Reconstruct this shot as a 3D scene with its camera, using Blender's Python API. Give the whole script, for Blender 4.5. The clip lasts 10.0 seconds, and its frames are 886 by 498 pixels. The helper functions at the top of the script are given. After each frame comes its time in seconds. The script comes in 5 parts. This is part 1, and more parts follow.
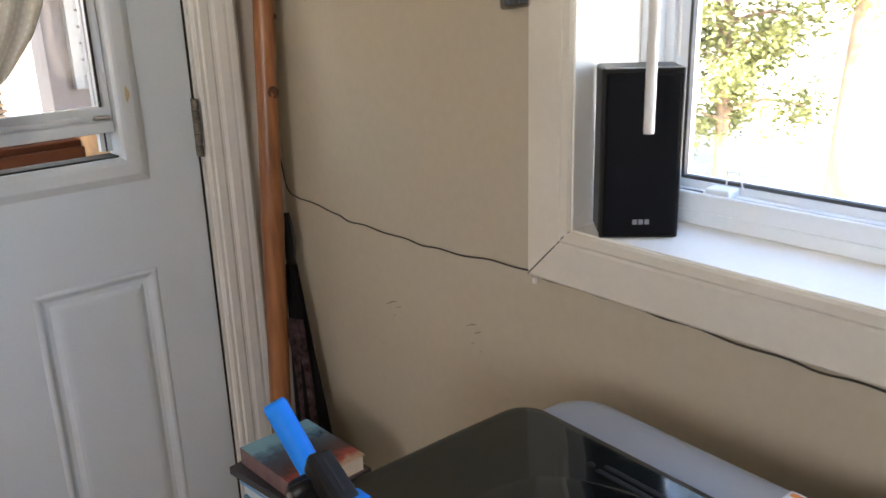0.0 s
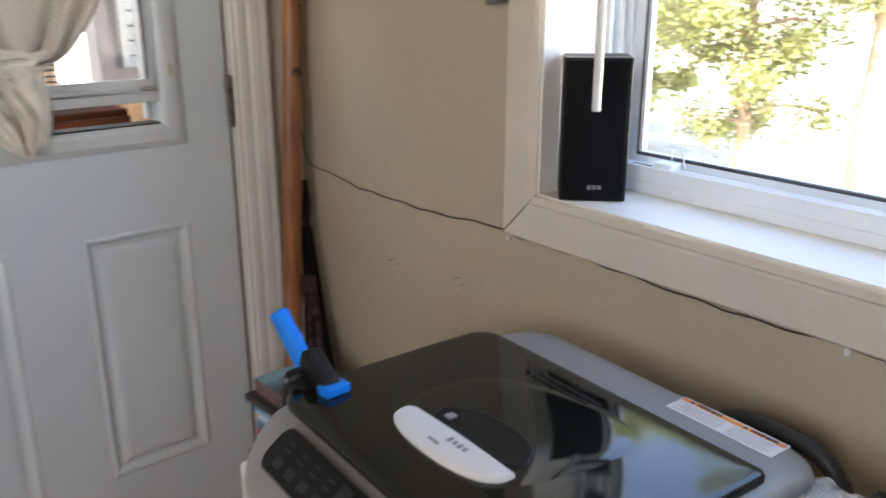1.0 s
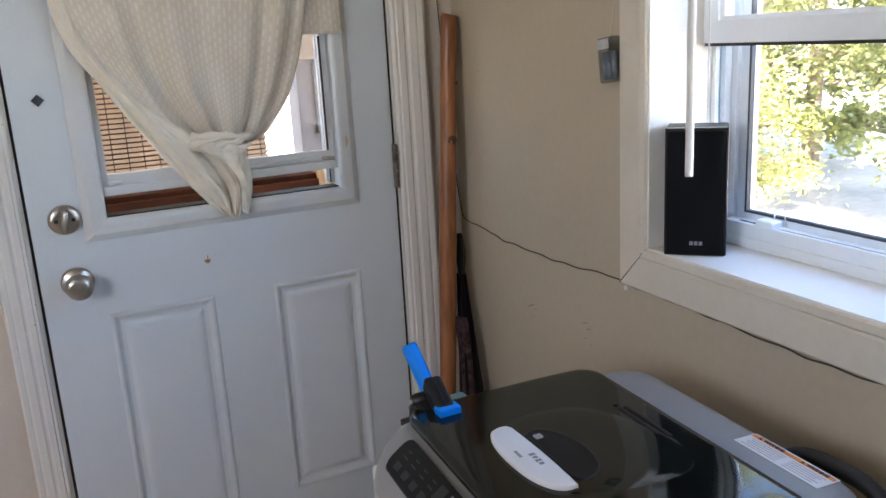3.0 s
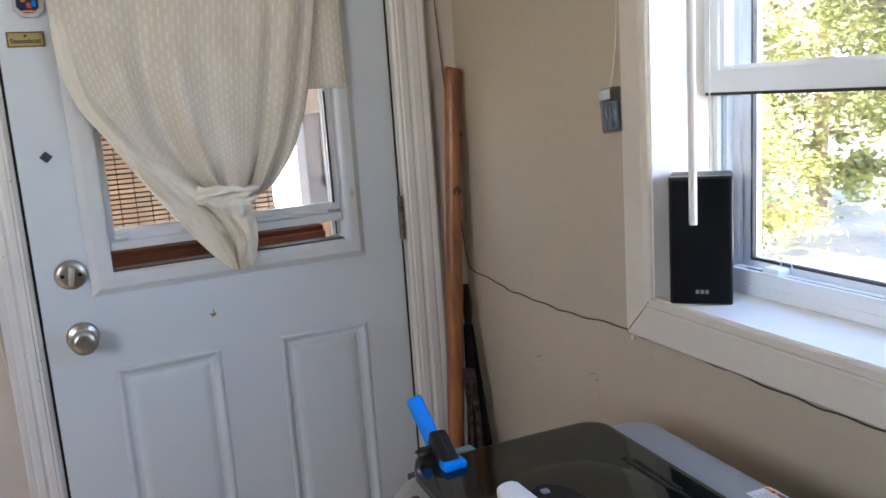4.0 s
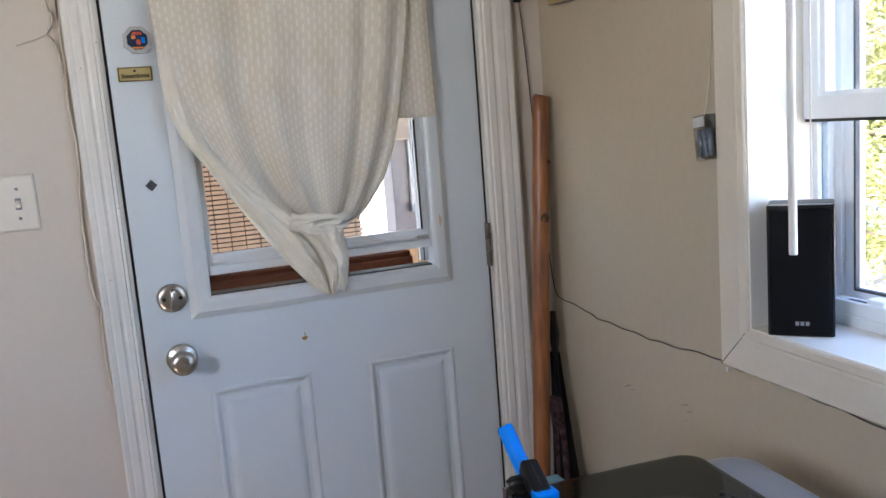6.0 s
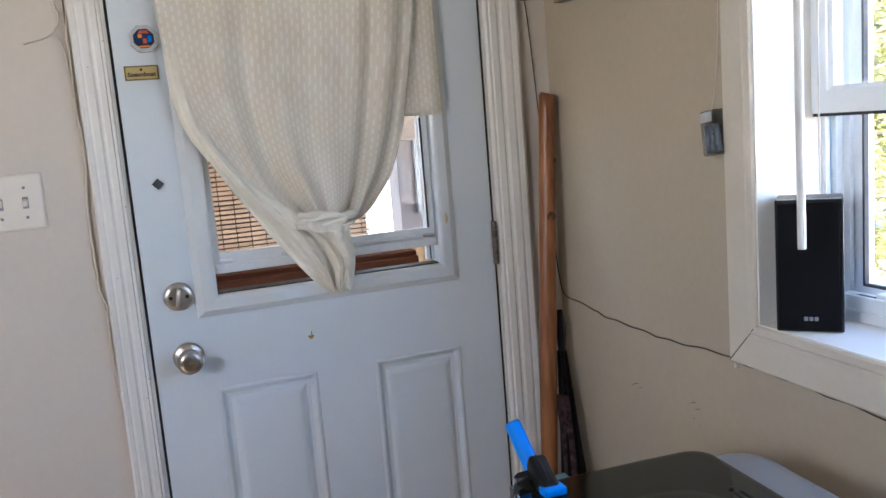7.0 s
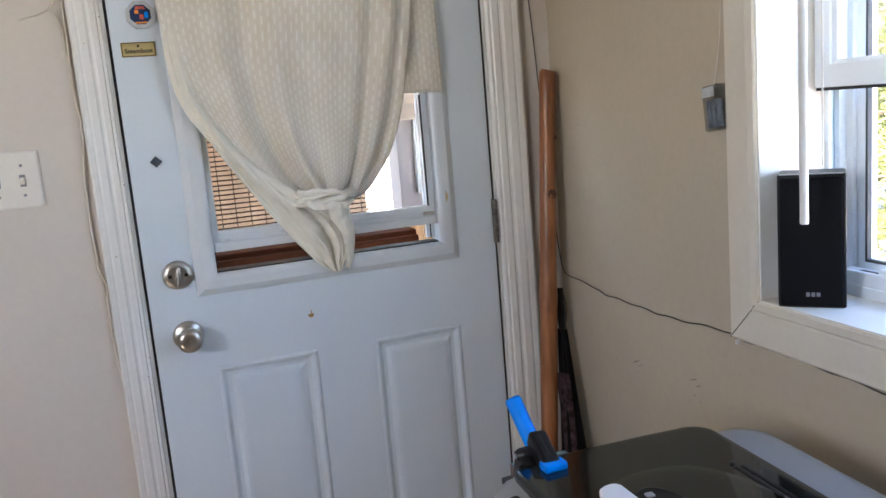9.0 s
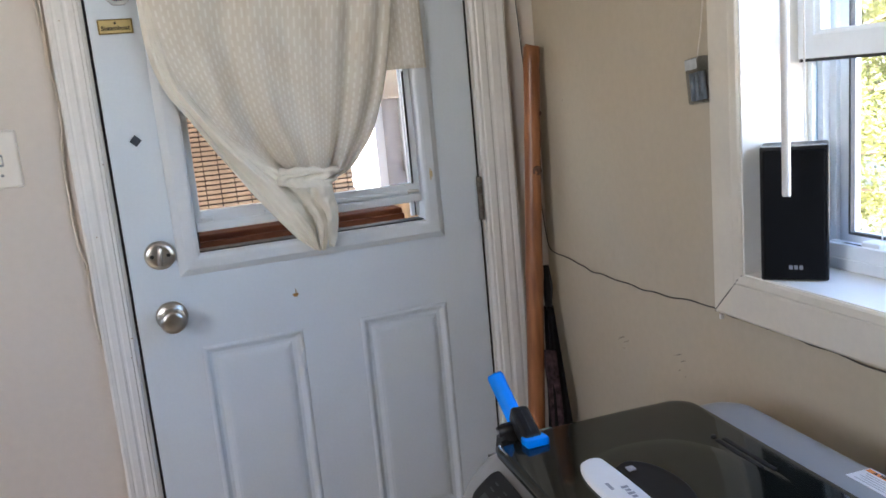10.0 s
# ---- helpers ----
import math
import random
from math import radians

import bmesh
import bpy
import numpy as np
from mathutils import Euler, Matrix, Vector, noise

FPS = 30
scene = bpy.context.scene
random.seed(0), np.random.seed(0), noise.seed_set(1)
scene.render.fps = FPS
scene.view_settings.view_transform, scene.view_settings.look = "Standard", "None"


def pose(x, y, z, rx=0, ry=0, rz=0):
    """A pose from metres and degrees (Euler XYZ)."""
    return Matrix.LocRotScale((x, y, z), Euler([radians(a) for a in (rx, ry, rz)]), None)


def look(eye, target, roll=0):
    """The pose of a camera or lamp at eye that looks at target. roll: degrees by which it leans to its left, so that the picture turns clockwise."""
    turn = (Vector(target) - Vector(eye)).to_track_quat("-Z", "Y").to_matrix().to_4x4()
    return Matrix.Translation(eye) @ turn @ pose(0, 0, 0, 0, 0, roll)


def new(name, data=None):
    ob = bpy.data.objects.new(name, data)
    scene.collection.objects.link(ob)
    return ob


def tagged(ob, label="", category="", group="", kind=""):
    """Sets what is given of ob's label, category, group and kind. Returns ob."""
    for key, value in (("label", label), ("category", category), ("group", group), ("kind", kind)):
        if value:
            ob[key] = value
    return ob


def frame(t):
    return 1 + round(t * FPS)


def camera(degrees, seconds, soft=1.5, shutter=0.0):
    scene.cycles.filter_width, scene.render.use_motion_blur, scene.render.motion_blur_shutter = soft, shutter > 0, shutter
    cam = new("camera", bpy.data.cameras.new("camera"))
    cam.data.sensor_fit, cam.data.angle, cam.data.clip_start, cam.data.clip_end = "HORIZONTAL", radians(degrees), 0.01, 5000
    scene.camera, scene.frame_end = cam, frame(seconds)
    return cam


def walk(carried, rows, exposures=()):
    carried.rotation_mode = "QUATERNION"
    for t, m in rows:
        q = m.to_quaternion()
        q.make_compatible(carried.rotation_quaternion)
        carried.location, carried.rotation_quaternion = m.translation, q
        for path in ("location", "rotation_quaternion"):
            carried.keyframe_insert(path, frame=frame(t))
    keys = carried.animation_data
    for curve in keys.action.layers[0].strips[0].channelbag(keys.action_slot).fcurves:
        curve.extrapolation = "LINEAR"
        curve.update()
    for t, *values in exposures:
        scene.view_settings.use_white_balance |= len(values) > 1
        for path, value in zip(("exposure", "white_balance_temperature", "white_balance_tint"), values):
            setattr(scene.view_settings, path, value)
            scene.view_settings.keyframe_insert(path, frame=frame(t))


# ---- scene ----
EXPOSURES = [(0.0, 3.66, 6850, 11), (1.0, 3.58, 6750, 11), (1.5, 3.62, 6500, 12), (2.0, 3.38, 6350, 12), (3.5, 3.46, 6200, 12), (4.5, 3.51, 6050, 12), (6.0, 3.54, 5950, 12), (9.0, 3.61, 6000, 11), (10.0, 3.62, 6050, 11)]
cam = camera(56.07, 10.0, 1.5, 0.4)
PATH = [
    (0, (-0.8806, -1.4271, 1.3313), (0.4074, -0.0228, 0.7239), -1.75),
    (0.5, (-0.8754, -1.5284, 1.3489), (0.3527, -0.0694, 0.7465), -1.33),
    (0.9, (-0.9601, -1.5809, 1.3261), (0.3245, -0.1819, 0.6995), 0.54),
    (1, (-0.9757, -1.6307, 1.3321), (0.2599, -0.1822, 0.7196), 0.02),
    (1.2, (-0.9962, -1.6707, 1.3425), (0.1788, -0.1768, 0.7200), 0.84),
    (1.5, (-0.9689, -1.7886, 1.3490), (0.0597, -0.1847, 0.7409), 0.35),
    (2, (-0.9713, -1.8808, 1.3836), (-0.0611, -0.1897, 0.8255), -0.71),
    (2.2, (-0.9869, -1.8764, 1.3916), (-0.1004, -0.1669, 0.8514), -1.26),
    (3.5, (-0.9787, -1.8553, 1.3916), (-0.1071, -0.1110, 0.9469), -3.83),
    (4, (-0.9737, -1.8585, 1.3920), (-0.1127, -0.0927, 1.0170), -3.93),
    (4.5, (-0.9899, -1.8635, 1.3935), (-0.2299, -0.0486, 1.0348), -4.02),
    (5, (-0.9832, -1.8657, 1.3914), (-0.2733, -0.0283, 1.0452), -4.18),
    (5.5, (-0.9886, -1.8580, 1.3913), (-0.2834, -0.0166, 1.0572), -4.26),
    (6, (-0.9941, -1.8580, 1.4011), (-0.2985, -0.0078, 1.0963), -4.44),
    (7.5, (-0.9978, -1.8552, 1.3782), (-0.3149, 0.0014, 1.0839), -4.67),
    (8, (-1.0019, -1.8552, 1.3727), (-0.3180, -0.0024, 1.0575), -4.60),
    (8.5, (-0.9991, -1.8539, 1.3732), (-0.3192, -0.0012, 1.0484), -4.63),
    (9, (-0.9941, -1.8501, 1.3769), (-0.3164, 0.0013, 1.0411), -4.78),
    (9.5, (-0.9850, -1.8518, 1.3699), (-0.3131, 0.0015, 1.0325), -4.97),
    (10, (-0.9745, -1.8475, 1.3659), (-0.2871, -0.0086, 0.9841), -5.26),
]
walk(cam, [(t, look(eye, target, roll)) for t, eye, target, roll in PATH], EXPOSURES)

# ---- light ----
world = bpy.data.worlds.new("world")
scene.world = world
world.use_nodes = True
wn = world.node_tree
sky = wn.nodes.new("ShaderNodeTexSky")
sky.sky_type = "NISHITA"
sky.sun_disc = False
sky.sun_elevation = radians(52)
sky.sun_rotation = radians(219)
wn.nodes["Background"].inputs[1].default_value = 0.15
wn.links.new(sky.outputs[0], wn.nodes["Background"].inputs[0])
sun = new("sun", bpy.data.lights.new("sun", "SUN"))
sun.data.energy = 5.0
sun.data.angle = radians(0.6)
sun.data.color = (1.0, 0.95, 0.86)
sun.matrix_world = look((0, 0, 0), (0.36, 0.45, -0.74))

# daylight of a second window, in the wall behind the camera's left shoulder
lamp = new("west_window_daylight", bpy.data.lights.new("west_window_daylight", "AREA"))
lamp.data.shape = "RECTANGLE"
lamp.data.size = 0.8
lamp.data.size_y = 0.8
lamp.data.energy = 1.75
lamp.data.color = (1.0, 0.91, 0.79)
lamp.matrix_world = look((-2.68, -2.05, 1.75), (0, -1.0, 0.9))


# ---- materials ----
def mat(name, col, rough=0.5, metal=0.0, var=0.12, scale=8.0, fine=120.0, bump=0.1, bump_scale=None, spec=None, stretch=(1, 1, 1), tint=None, sheen=0.0):
    """A painted, wooden or plastic surface: colour that varies at two scales, and a fine relief."""
    m = bpy.data.materials.new(name)
    m.use_nodes = True
    nt = m.node_tree
    bsdf = nt.nodes["Principled BSDF"]
    tc = nt.nodes.new("ShaderNodeTexCoord")
    mp = nt.nodes.new("ShaderNodeMapping")
    mp.inputs["Scale"].default_value = stretch
    nt.links.new(tc.outputs["Object"], mp.inputs[0])
    n1 = nt.nodes.new("ShaderNodeTexNoise")
    n1.inputs["Scale"].default_value = scale
    n1.inputs["Detail"].default_value = 5
    n2 = nt.nodes.new("ShaderNodeTexNoise")
    n2.inputs["Scale"].default_value = fine
    n2.inputs["Detail"].default_value = 3
    for n in (n1, n2):
        nt.links.new(mp.outputs[0], n.inputs[0])
    mix = nt.nodes.new("ShaderNodeMix")
    mix.data_type = "FLOAT"
    mix.inputs[0].default_value = 0.35
    nt.links.new(n1.outputs[0], mix.inputs[2])
    nt.links.new(n2.outputs[0], mix.inputs[3])
    ramp = nt.nodes.new("ShaderNodeValToRGB")
    lo = [max(0.0, c * (1 - var)) for c in col]
    hi = [min(1.0, c * (1 + var)) for c in col]
    if tint:
        lo = list(tint)
    ramp.color_ramp.elements[0].position, ramp.color_ramp.elements[1].position = 0.32, 0.66
    ramp.color_ramp.elements[0].color = (*lo, 1)
    ramp.color_ramp.elements[1].color = (*hi, 1)
    nt.links.new(mix.outputs[0], ramp.inputs[0])
    nt.links.new(ramp.outputs[0], bsdf.inputs["Base Color"])
    bsdf.inputs["Metallic"].default_value = metal
    rr = nt.nodes.new("ShaderNodeMapRange")
    rr.inputs[3].default_value = max(0.02, rough - 0.08)
    rr.inputs[4].default_value = min(1.0, rough + 0.08)
    nt.links.new(n1.outputs[0], rr.inputs[0])
    nt.links.new(rr.outputs[0], bsdf.inputs["Roughness"])
    if spec is not None:
        bsdf.inputs["Specular IOR Level"].default_value = spec
    if sheen:
        bsdf.inputs["Sheen Weight"].default_value = sheen
    if bump:
        b = nt.nodes.new("ShaderNodeBump")
        b.inputs["Strength"].default_value = bump
        b.inputs["Distance"].default_value = 0.002
        src = n2
        if bump_scale:
            src = nt.nodes.new("ShaderNodeTexNoise")
            src.inputs["Scale"].default_value = bump_scale
            nt.links.new(mp.outputs[0], src.inputs[0])
        nt.links.new(src.outputs[0], b.inputs["Height"])
        nt.links.new(b.outputs[0], bsdf.inputs["Normal"])
    return m


def glass_mat(name, tint=(1, 1, 1), gloss=0.08):
    """Thin window glass: clear, with a mirror's share that grows at a slant."""
    m = bpy.data.materials.new(name)
    m.use_nodes = True
    nt = m.node_tree
    out = nt.nodes["Material Output"]
    nt.nodes.remove(nt.nodes["Principled BSDF"])
    tr = nt.nodes.new("ShaderNodeBsdfTransparent")
    tr.inputs[0].default_value = (*tint, 1)
    gl = nt.nodes.new("ShaderNodeBsdfGlossy")
    gl.inputs["Roughness"].default_value = 0.02
    lw = nt.nodes.new("ShaderNodeLayerWeight")
    pw = nt.nodes.new("ShaderNodeMath")
    pw.operation = "POWER"
    pw.inputs[1].default_value = 4.0
    nt.links.new(lw.outputs["Facing"], pw.inputs[0])
    fr = nt.nodes.new("ShaderNodeMath")
    fr.operation = "MULTIPLY_ADD"
    fr.inputs[1].default_value, fr.inputs[2].default_value = 0.85, 0.03
    nt.links.new(pw.outputs[0], fr.inputs[0])
    mx = nt.nodes.new("ShaderNodeMixShader")
    nt.links.new(fr.outputs[0], mx.inputs[0])
    nt.links.new(tr.outputs[0], mx.inputs[1])
    nt.links.new(gl.outputs[0], mx.inputs[2])
    nt.links.new(mx.outputs[0], out.inputs[0])
    return m


def cloth_mat():
    """Cream cotton with short white woven dashes, set off row by row; lets some light through."""
    m = bpy.data.materials.new("cream_woven_cotton")
    m.use_nodes = True
    nt = m.node_tree
    bsdf = nt.nodes["Principled BSDF"]
    out = nt.nodes["Material Output"]
    uv = nt.nodes.new("ShaderNodeUVMap")
    br = nt.nodes.new("ShaderNodeTexBrick")
    br.offset = 0.5
    br.inputs["Scale"].default_value = 1.0
    br.inputs["Brick Width"].default_value = 0.021
    br.inputs["Row Height"].default_value = 0.0132
    br.inputs["Mortar Size"].default_value = 0.0052
    br.inputs["Mortar Smooth"].default_value = 0.35
    br.inputs["Color1"].default_value = (0.81, 0.79, 0.735, 1)
    br.inputs["Color2"].default_value = (0.79, 0.77, 0.71, 1)
    br.inputs["Mortar"].default_value = (0.71, 0.675, 0.605, 1)
    nt.links.new(uv.outputs[0], br.inputs[0])
    ns = nt.nodes.new("ShaderNodeTexNoise")
    ns.inputs["Scale"].default_value = 9
    ns.inputs["Detail"].default_value = 6
    mx = nt.nodes.new("ShaderNodeMix")
    mx.data_type = "RGBA"
    mx.blend_type = "MULTIPLY"
    mx.inputs[0].default_value = 1.0
    rp = nt.nodes.new("ShaderNodeValToRGB")
    rp.color_ramp.elements[0].color = (0.93, 0.90, 0.86, 1)
    rp.color_ramp.elements[1].color = (1, 1, 1, 1)
    rp.color_ramp.elements[0].position, rp.color_ramp.elements[1].position = 0.3, 0.6
    nt.links.new(ns.outputs[0], rp.inputs[0])
    nt.links.new(br.outputs[0], mx.inputs[6])
    nt.links.new(rp.outputs[0], mx.inputs[7])
    nt.links.new(mx.outputs[2], bsdf.inputs["Base Color"])
    bsdf.inputs["Roughness"].default_value = 0.9
    bsdf.inputs["Sheen Weight"].default_value = 0.2
    fine = nt.nodes.new("ShaderNodeTexNoise")
    fine.inputs["Scale"].default_value = 420
    add = nt.nodes.new("ShaderNodeMath")
    add.operation = "MULTIPLY_ADD"
    add.inputs[1].default_value = 0.5
    nt.links.new(fine.outputs[0], add.inputs[0])
    nt.links.new(br.outputs[1], add.inputs[2])
    bp = nt.nodes.new("ShaderNodeBump")
    bp.inputs["Strength"].default_value = 0.25
    bp.inputs["Distance"].default_value = 0.0006
    bp.invert = True
    nt.links.new(add.outputs[0], bp.inputs["Height"])
    nt.links.new(bp.outputs[0], bsdf.inputs["Normal"])
    tl = nt.nodes.new("ShaderNodeBsdfTranslucent")
    nt.links.new(mx.outputs[2], tl.inputs[0])
    ms = nt.nodes.new("ShaderNodeMixShader")
    ms.inputs[0].default_value = 0.20
    nt.links.new(bsdf.outputs[0], ms.inputs[1])
    nt.links.new(tl.outputs[0], ms.inputs[2])
    nt.links.new(ms.outputs[0], out.inputs[0])
    return m


# window wall: the door wall's paint, toned darker to stand for its shade
WALL_DIM = mat("wall_paint_dimmed_cream", (0.462, 0.396, 0.297), 0.55, var=0.06, scale=2.6, fine=60, bump=0.16, bump_scale=120)
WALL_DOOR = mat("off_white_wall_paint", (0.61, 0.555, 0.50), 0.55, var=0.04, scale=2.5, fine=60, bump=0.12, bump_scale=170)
TRIM = mat("white_gloss_trim_paint", (0.66, 0.605, 0.515), 0.35, var=0.05, scale=6, fine=90, bump=0.06, bump_scale=60)
CASING = mat("yellowed_white_trim_paint", (0.73, 0.712, 0.68), 0.35, var=0.05, scale=6, fine=90, bump=0.06, bump_scale=60)
REVEAL = mat("white_reveal_paint", (0.85, 0.82, 0.76), 0.4, var=0.03, scale=5, bump=0.05)
DOORP = mat("pale_blue_door_paint", (0.62, 0.68, 0.74), 0.38, var=0.035, scale=3.5, fine=140, bump=0.08, bump_scale=220)
LITE = mat("white_lite_plastic", (0.62, 0.655, 0.69), 0.4, var=0.04, scale=5, bump=0.04)
VINYL = mat("white_vinyl", (0.84, 0.88, 0.92), 0.3, var=0.03, scale=6, bump=0.03)
NICKEL = mat("brushed_nickel", (0.50, 0.47, 0.43), 0.32, metal=1.0, var=0.08, scale=30, fine=260, bump=0.05)
DARK = mat("dark_rubber", (0.015, 0.015, 0.016), 0.6, var=0.3, bump=0.05)
WALL_FAR = mat("dull_tan_wall_paint", (0.34, 0.29, 0.24), 0.6, var=0.05, scale=2.5, fine=60, bump=0.12)
FLOOR = mat("brown_vinyl_floor", (0.42, 0.335, 0.23), 0.4, var=0.2, scale=5, bump=0.08)
CEIL = mat("white_ceiling_paint", (0.42, 0.405, 0.38), 0.7, var=0.03, bump=0.15)
CLOTH = cloth_mat()
GLASS = glass_mat("window_glass")
STICKW = mat("varnished_red_brown_wood", (0.31, 0.125, 0.046), 0.36, var=0.25, scale=22, fine=90, bump=0.12, stretch=(1, 1, 0.10), tint=(0.15, 0.052, 0.020))
SPK = mat("black_speaker_cloth", (0.006, 0.006, 0.007), 0.9, spec=0.15, var=0.2, scale=40, fine=900, bump=0.4)
SPKBOX = mat("black_satin_plastic", (0.010, 0.010, 0.011), 0.4, spec=0.3, var=0.2, bump=0.05)
SILVER = mat("silver_print", (0.55, 0.56, 0.58), 0.35, metal=0.6, var=0.05, bump=0)
WASHG = mat("silver_grey_plastic", (0.265, 0.268, 0.268), 0.35, var=0.05, scale=4, fine=300, bump=0.05)
WASHW = mat("white_enamelled_steel", (0.72, 0.72, 0.71), 0.25, var=0.03, bump=0.02)
LIDG = mat("smoked_glossy_lid", (0.006, 0.008, 0.007), 0.03, spec=0.46, var=0.25, scale=6, fine=200, bump=0.0)
LIDM = mat("black_matte_plastic", (0.008, 0.008, 0.009), 0.4, spec=0.2, var=0.2, bump=0.04)
WHITEP = mat("white_plastic", (0.72, 0.71, 0.70), 0.35, var=0.03, bump=0.03)
PAPER = mat("white_label_paper", (0.72, 0.73, 0.76), 0.5, var=0.04, scale=20, bump=0.03)
ORANGE = mat("orange_print", (0.80, 0.27, 0.045), 0.5, var=0.08, bump=0)
GREYINK = mat("grey_print", (0.25, 0.25, 0.27), 0.6, var=0.1, bump=0)
BLUE = mat("bright_blue_plastic", (0.002, 0.23, 0.85), 0.5, spec=0.25, var=0.08, bump=0.05)
CLAMPB = mat("black_clamp_plastic", (0.010, 0.010, 0.011), 0.45, spec=0.3, var=0.2, bump=0.06)
WIRE = mat("thin_grey_cable", (0.055, 0.048, 0.042), 0.5, var=0.2, bump=0)
WIREW = mat("cream_cable", (0.62, 0.56, 0.48), 0.5, var=0.1, bump=0)
BRASS = mat("gold_foil", (0.55, 0.44, 0.20), 0.35, metal=0.5, var=0.1, bump=0.02)
TIMBER = mat("red_brown_timber", (0.070, 0.023, 0.010), 0.85, spec=0.15, var=0.45, scale=9, fine=60, bump=0.3, stretch=(0.15, 1, 1))
TIMBERL = mat("light_timber_end", (0.48, 0.30, 0.15), 0.6, var=0.25, scale=14, fine=60, bump=0.2)
BAMBOO = mat("bamboo_slat", (0.46, 0.325, 0.21), 0.5, var=0.25, scale=20, bump=0.2, stretch=(0.2, 1, 1), tint=(0.31, 0.195, 0.115))
SIDING = mat("pale_siding", (0.75, 0.71, 0.66), 0.6, var=0.04, bump=0.05)
UMBR = mat("black_umbrella_cloth", (0.007, 0.006, 0.007), 0.85, spec=0.15, var=0.3, scale=30, bump=0.2)
UMBP = mat("dark_printed_cloth", (0.05, 0.03, 0.032), 0.85, spec=0.15, var=0.5, scale=55, fine=90, bump=0.2, tint=(0.006, 0.003, 0.004))
CRATE = mat("brown_wooden_stool", (0.22, 0.12, 0.06), 0.5, var=0.3, scale=6, stretch=(1, 1, 0.2), bump=0.15)
BARK = mat("tree_bark", (0.28, 0.20, 0.14), 0.85, var=0.35, scale=6, fine=40, bump=0.6, stretch=(1, 1, 0.2))
GROUND = mat("dry_lawn_and_path", (0.43, 0.37, 0.31), 0.9, var=0.35, scale=0.7, fine=15, bump=0.4)


# ---- mesh helpers ----
def part(name, bm, material, parent=None, label="", smooth=False):
    """Links a bmesh as one mesh object, under a thing or part if one is given."""
    me = bpy.data.meshes.new(name)
    bmesh.ops.recalc_face_normals(bm, faces=bm.faces[:])
    bm.to_mesh(me)
    bm.free()
    for mm in material if isinstance(material, (list, tuple)) else [material]:
        me.materials.append(mm)
    if smooth:
        me.shade_smooth()
    ob = new(name, me)
    if parent:
        ob.parent = parent
        ob.matrix_parent_inverse = parent.matrix_world.inverted()
    if label:
        tagged(ob, label)
    return ob


def empty(name, at, label, category, group="", kind=""):
    ob = new(name)
    ob.matrix_world = Matrix.Translation(at) if not isinstance(at, Matrix) else at
    bpy.context.view_layer.update()
    return tagged(ob, label, category, group, kind)


def box(x0, x1, y0, y1, z0, z1, bevel=0.0, seg=2, bm=None, m=None):
    b = bmesh.new()
    bmesh.ops.create_cube(b, size=1, matrix=Matrix.LocRotScale(((x0 + x1) / 2, (y0 + y1) / 2, (z0 + z1) / 2), None, (abs(x1 - x0), abs(y1 - y0), abs(z1 - z0))))
    if bevel:
        bmesh.ops.bevel(b, geom=b.edges[:], offset=bevel, segments=seg, profile=0.5, affect="EDGES")
    if m:
        bmesh.ops.transform(b, matrix=m, verts=b.verts[:])
    return join(bm, b)


def join(bm, b):
    if bm is None:
        return b
    me = bpy.data.meshes.new("tmp")
    b.to_mesh(me)
    b.free()
    bm.from_mesh(me)
    bpy.data.meshes.remove(me)
    return bm


def tube(points, r, n=8, bm=None, closed=False):
    """A round bar along points; r is one radius or one for each point."""
    b = bmesh.new()
    pts = [Vector(p) for p in points]
    rs = [float(q) for q in r] if isinstance(r, (list, tuple)) else [float(r)] * len(pts)
    rings = []
    up = Vector((0.31, 0.52, 0.8)).normalized()
    for i, p in enumerate(pts):
        d = (pts[min(i + 1, len(pts) - 1)] - pts[max(i - 1, 0)]).normalized()
        if closed:
            d = (pts[(i + 1) % len(pts)] - pts[i - 1]).normalized()
        a = d.cross(up)
        a = a.normalized() if a.length > 0.05 else d.orthogonal().normalized()
        c = d.cross(a)
        rings.append([b.verts.new(p + rs[i] * (math.cos(2 * math.pi * k / n) * a + math.sin(2 * math.pi * k / n) * c)) for k in range(n)])
    for i in range(len(rings) - (0 if closed else 1)):
        q, w = rings[i], rings[(i + 1) % len(rings)]
        for k in range(n):
            b.faces.new((q[k], q[(k + 1) % n], w[(k + 1) % n], w[k]))
    if not closed:
        b.faces.new(rings[0][::-1])
        b.faces.new(rings[-1])
    return join(bm, b)


def lathe(profile, m, n=32, bm=None):
    """Turns (radius, height) pairs about z and places the result by m."""
    b = bmesh.new()
    rings = []
    for r, h in profile:
        rings.append([b.verts.new(m @ Vector((r * math.cos(2 * math.pi * k / n), r * math.sin(2 * math.pi * k / n), h))) for k in range(n)])
    for q, w in zip(rings, rings[1:]):
        for k in range(n):
            b.faces.new((q[k], q[(k + 1) % n], w[(k + 1) % n], w[k]))
    b.faces.new(rings[0][::-1])
    b.faces.new(rings[-1])
    return join(bm, b)


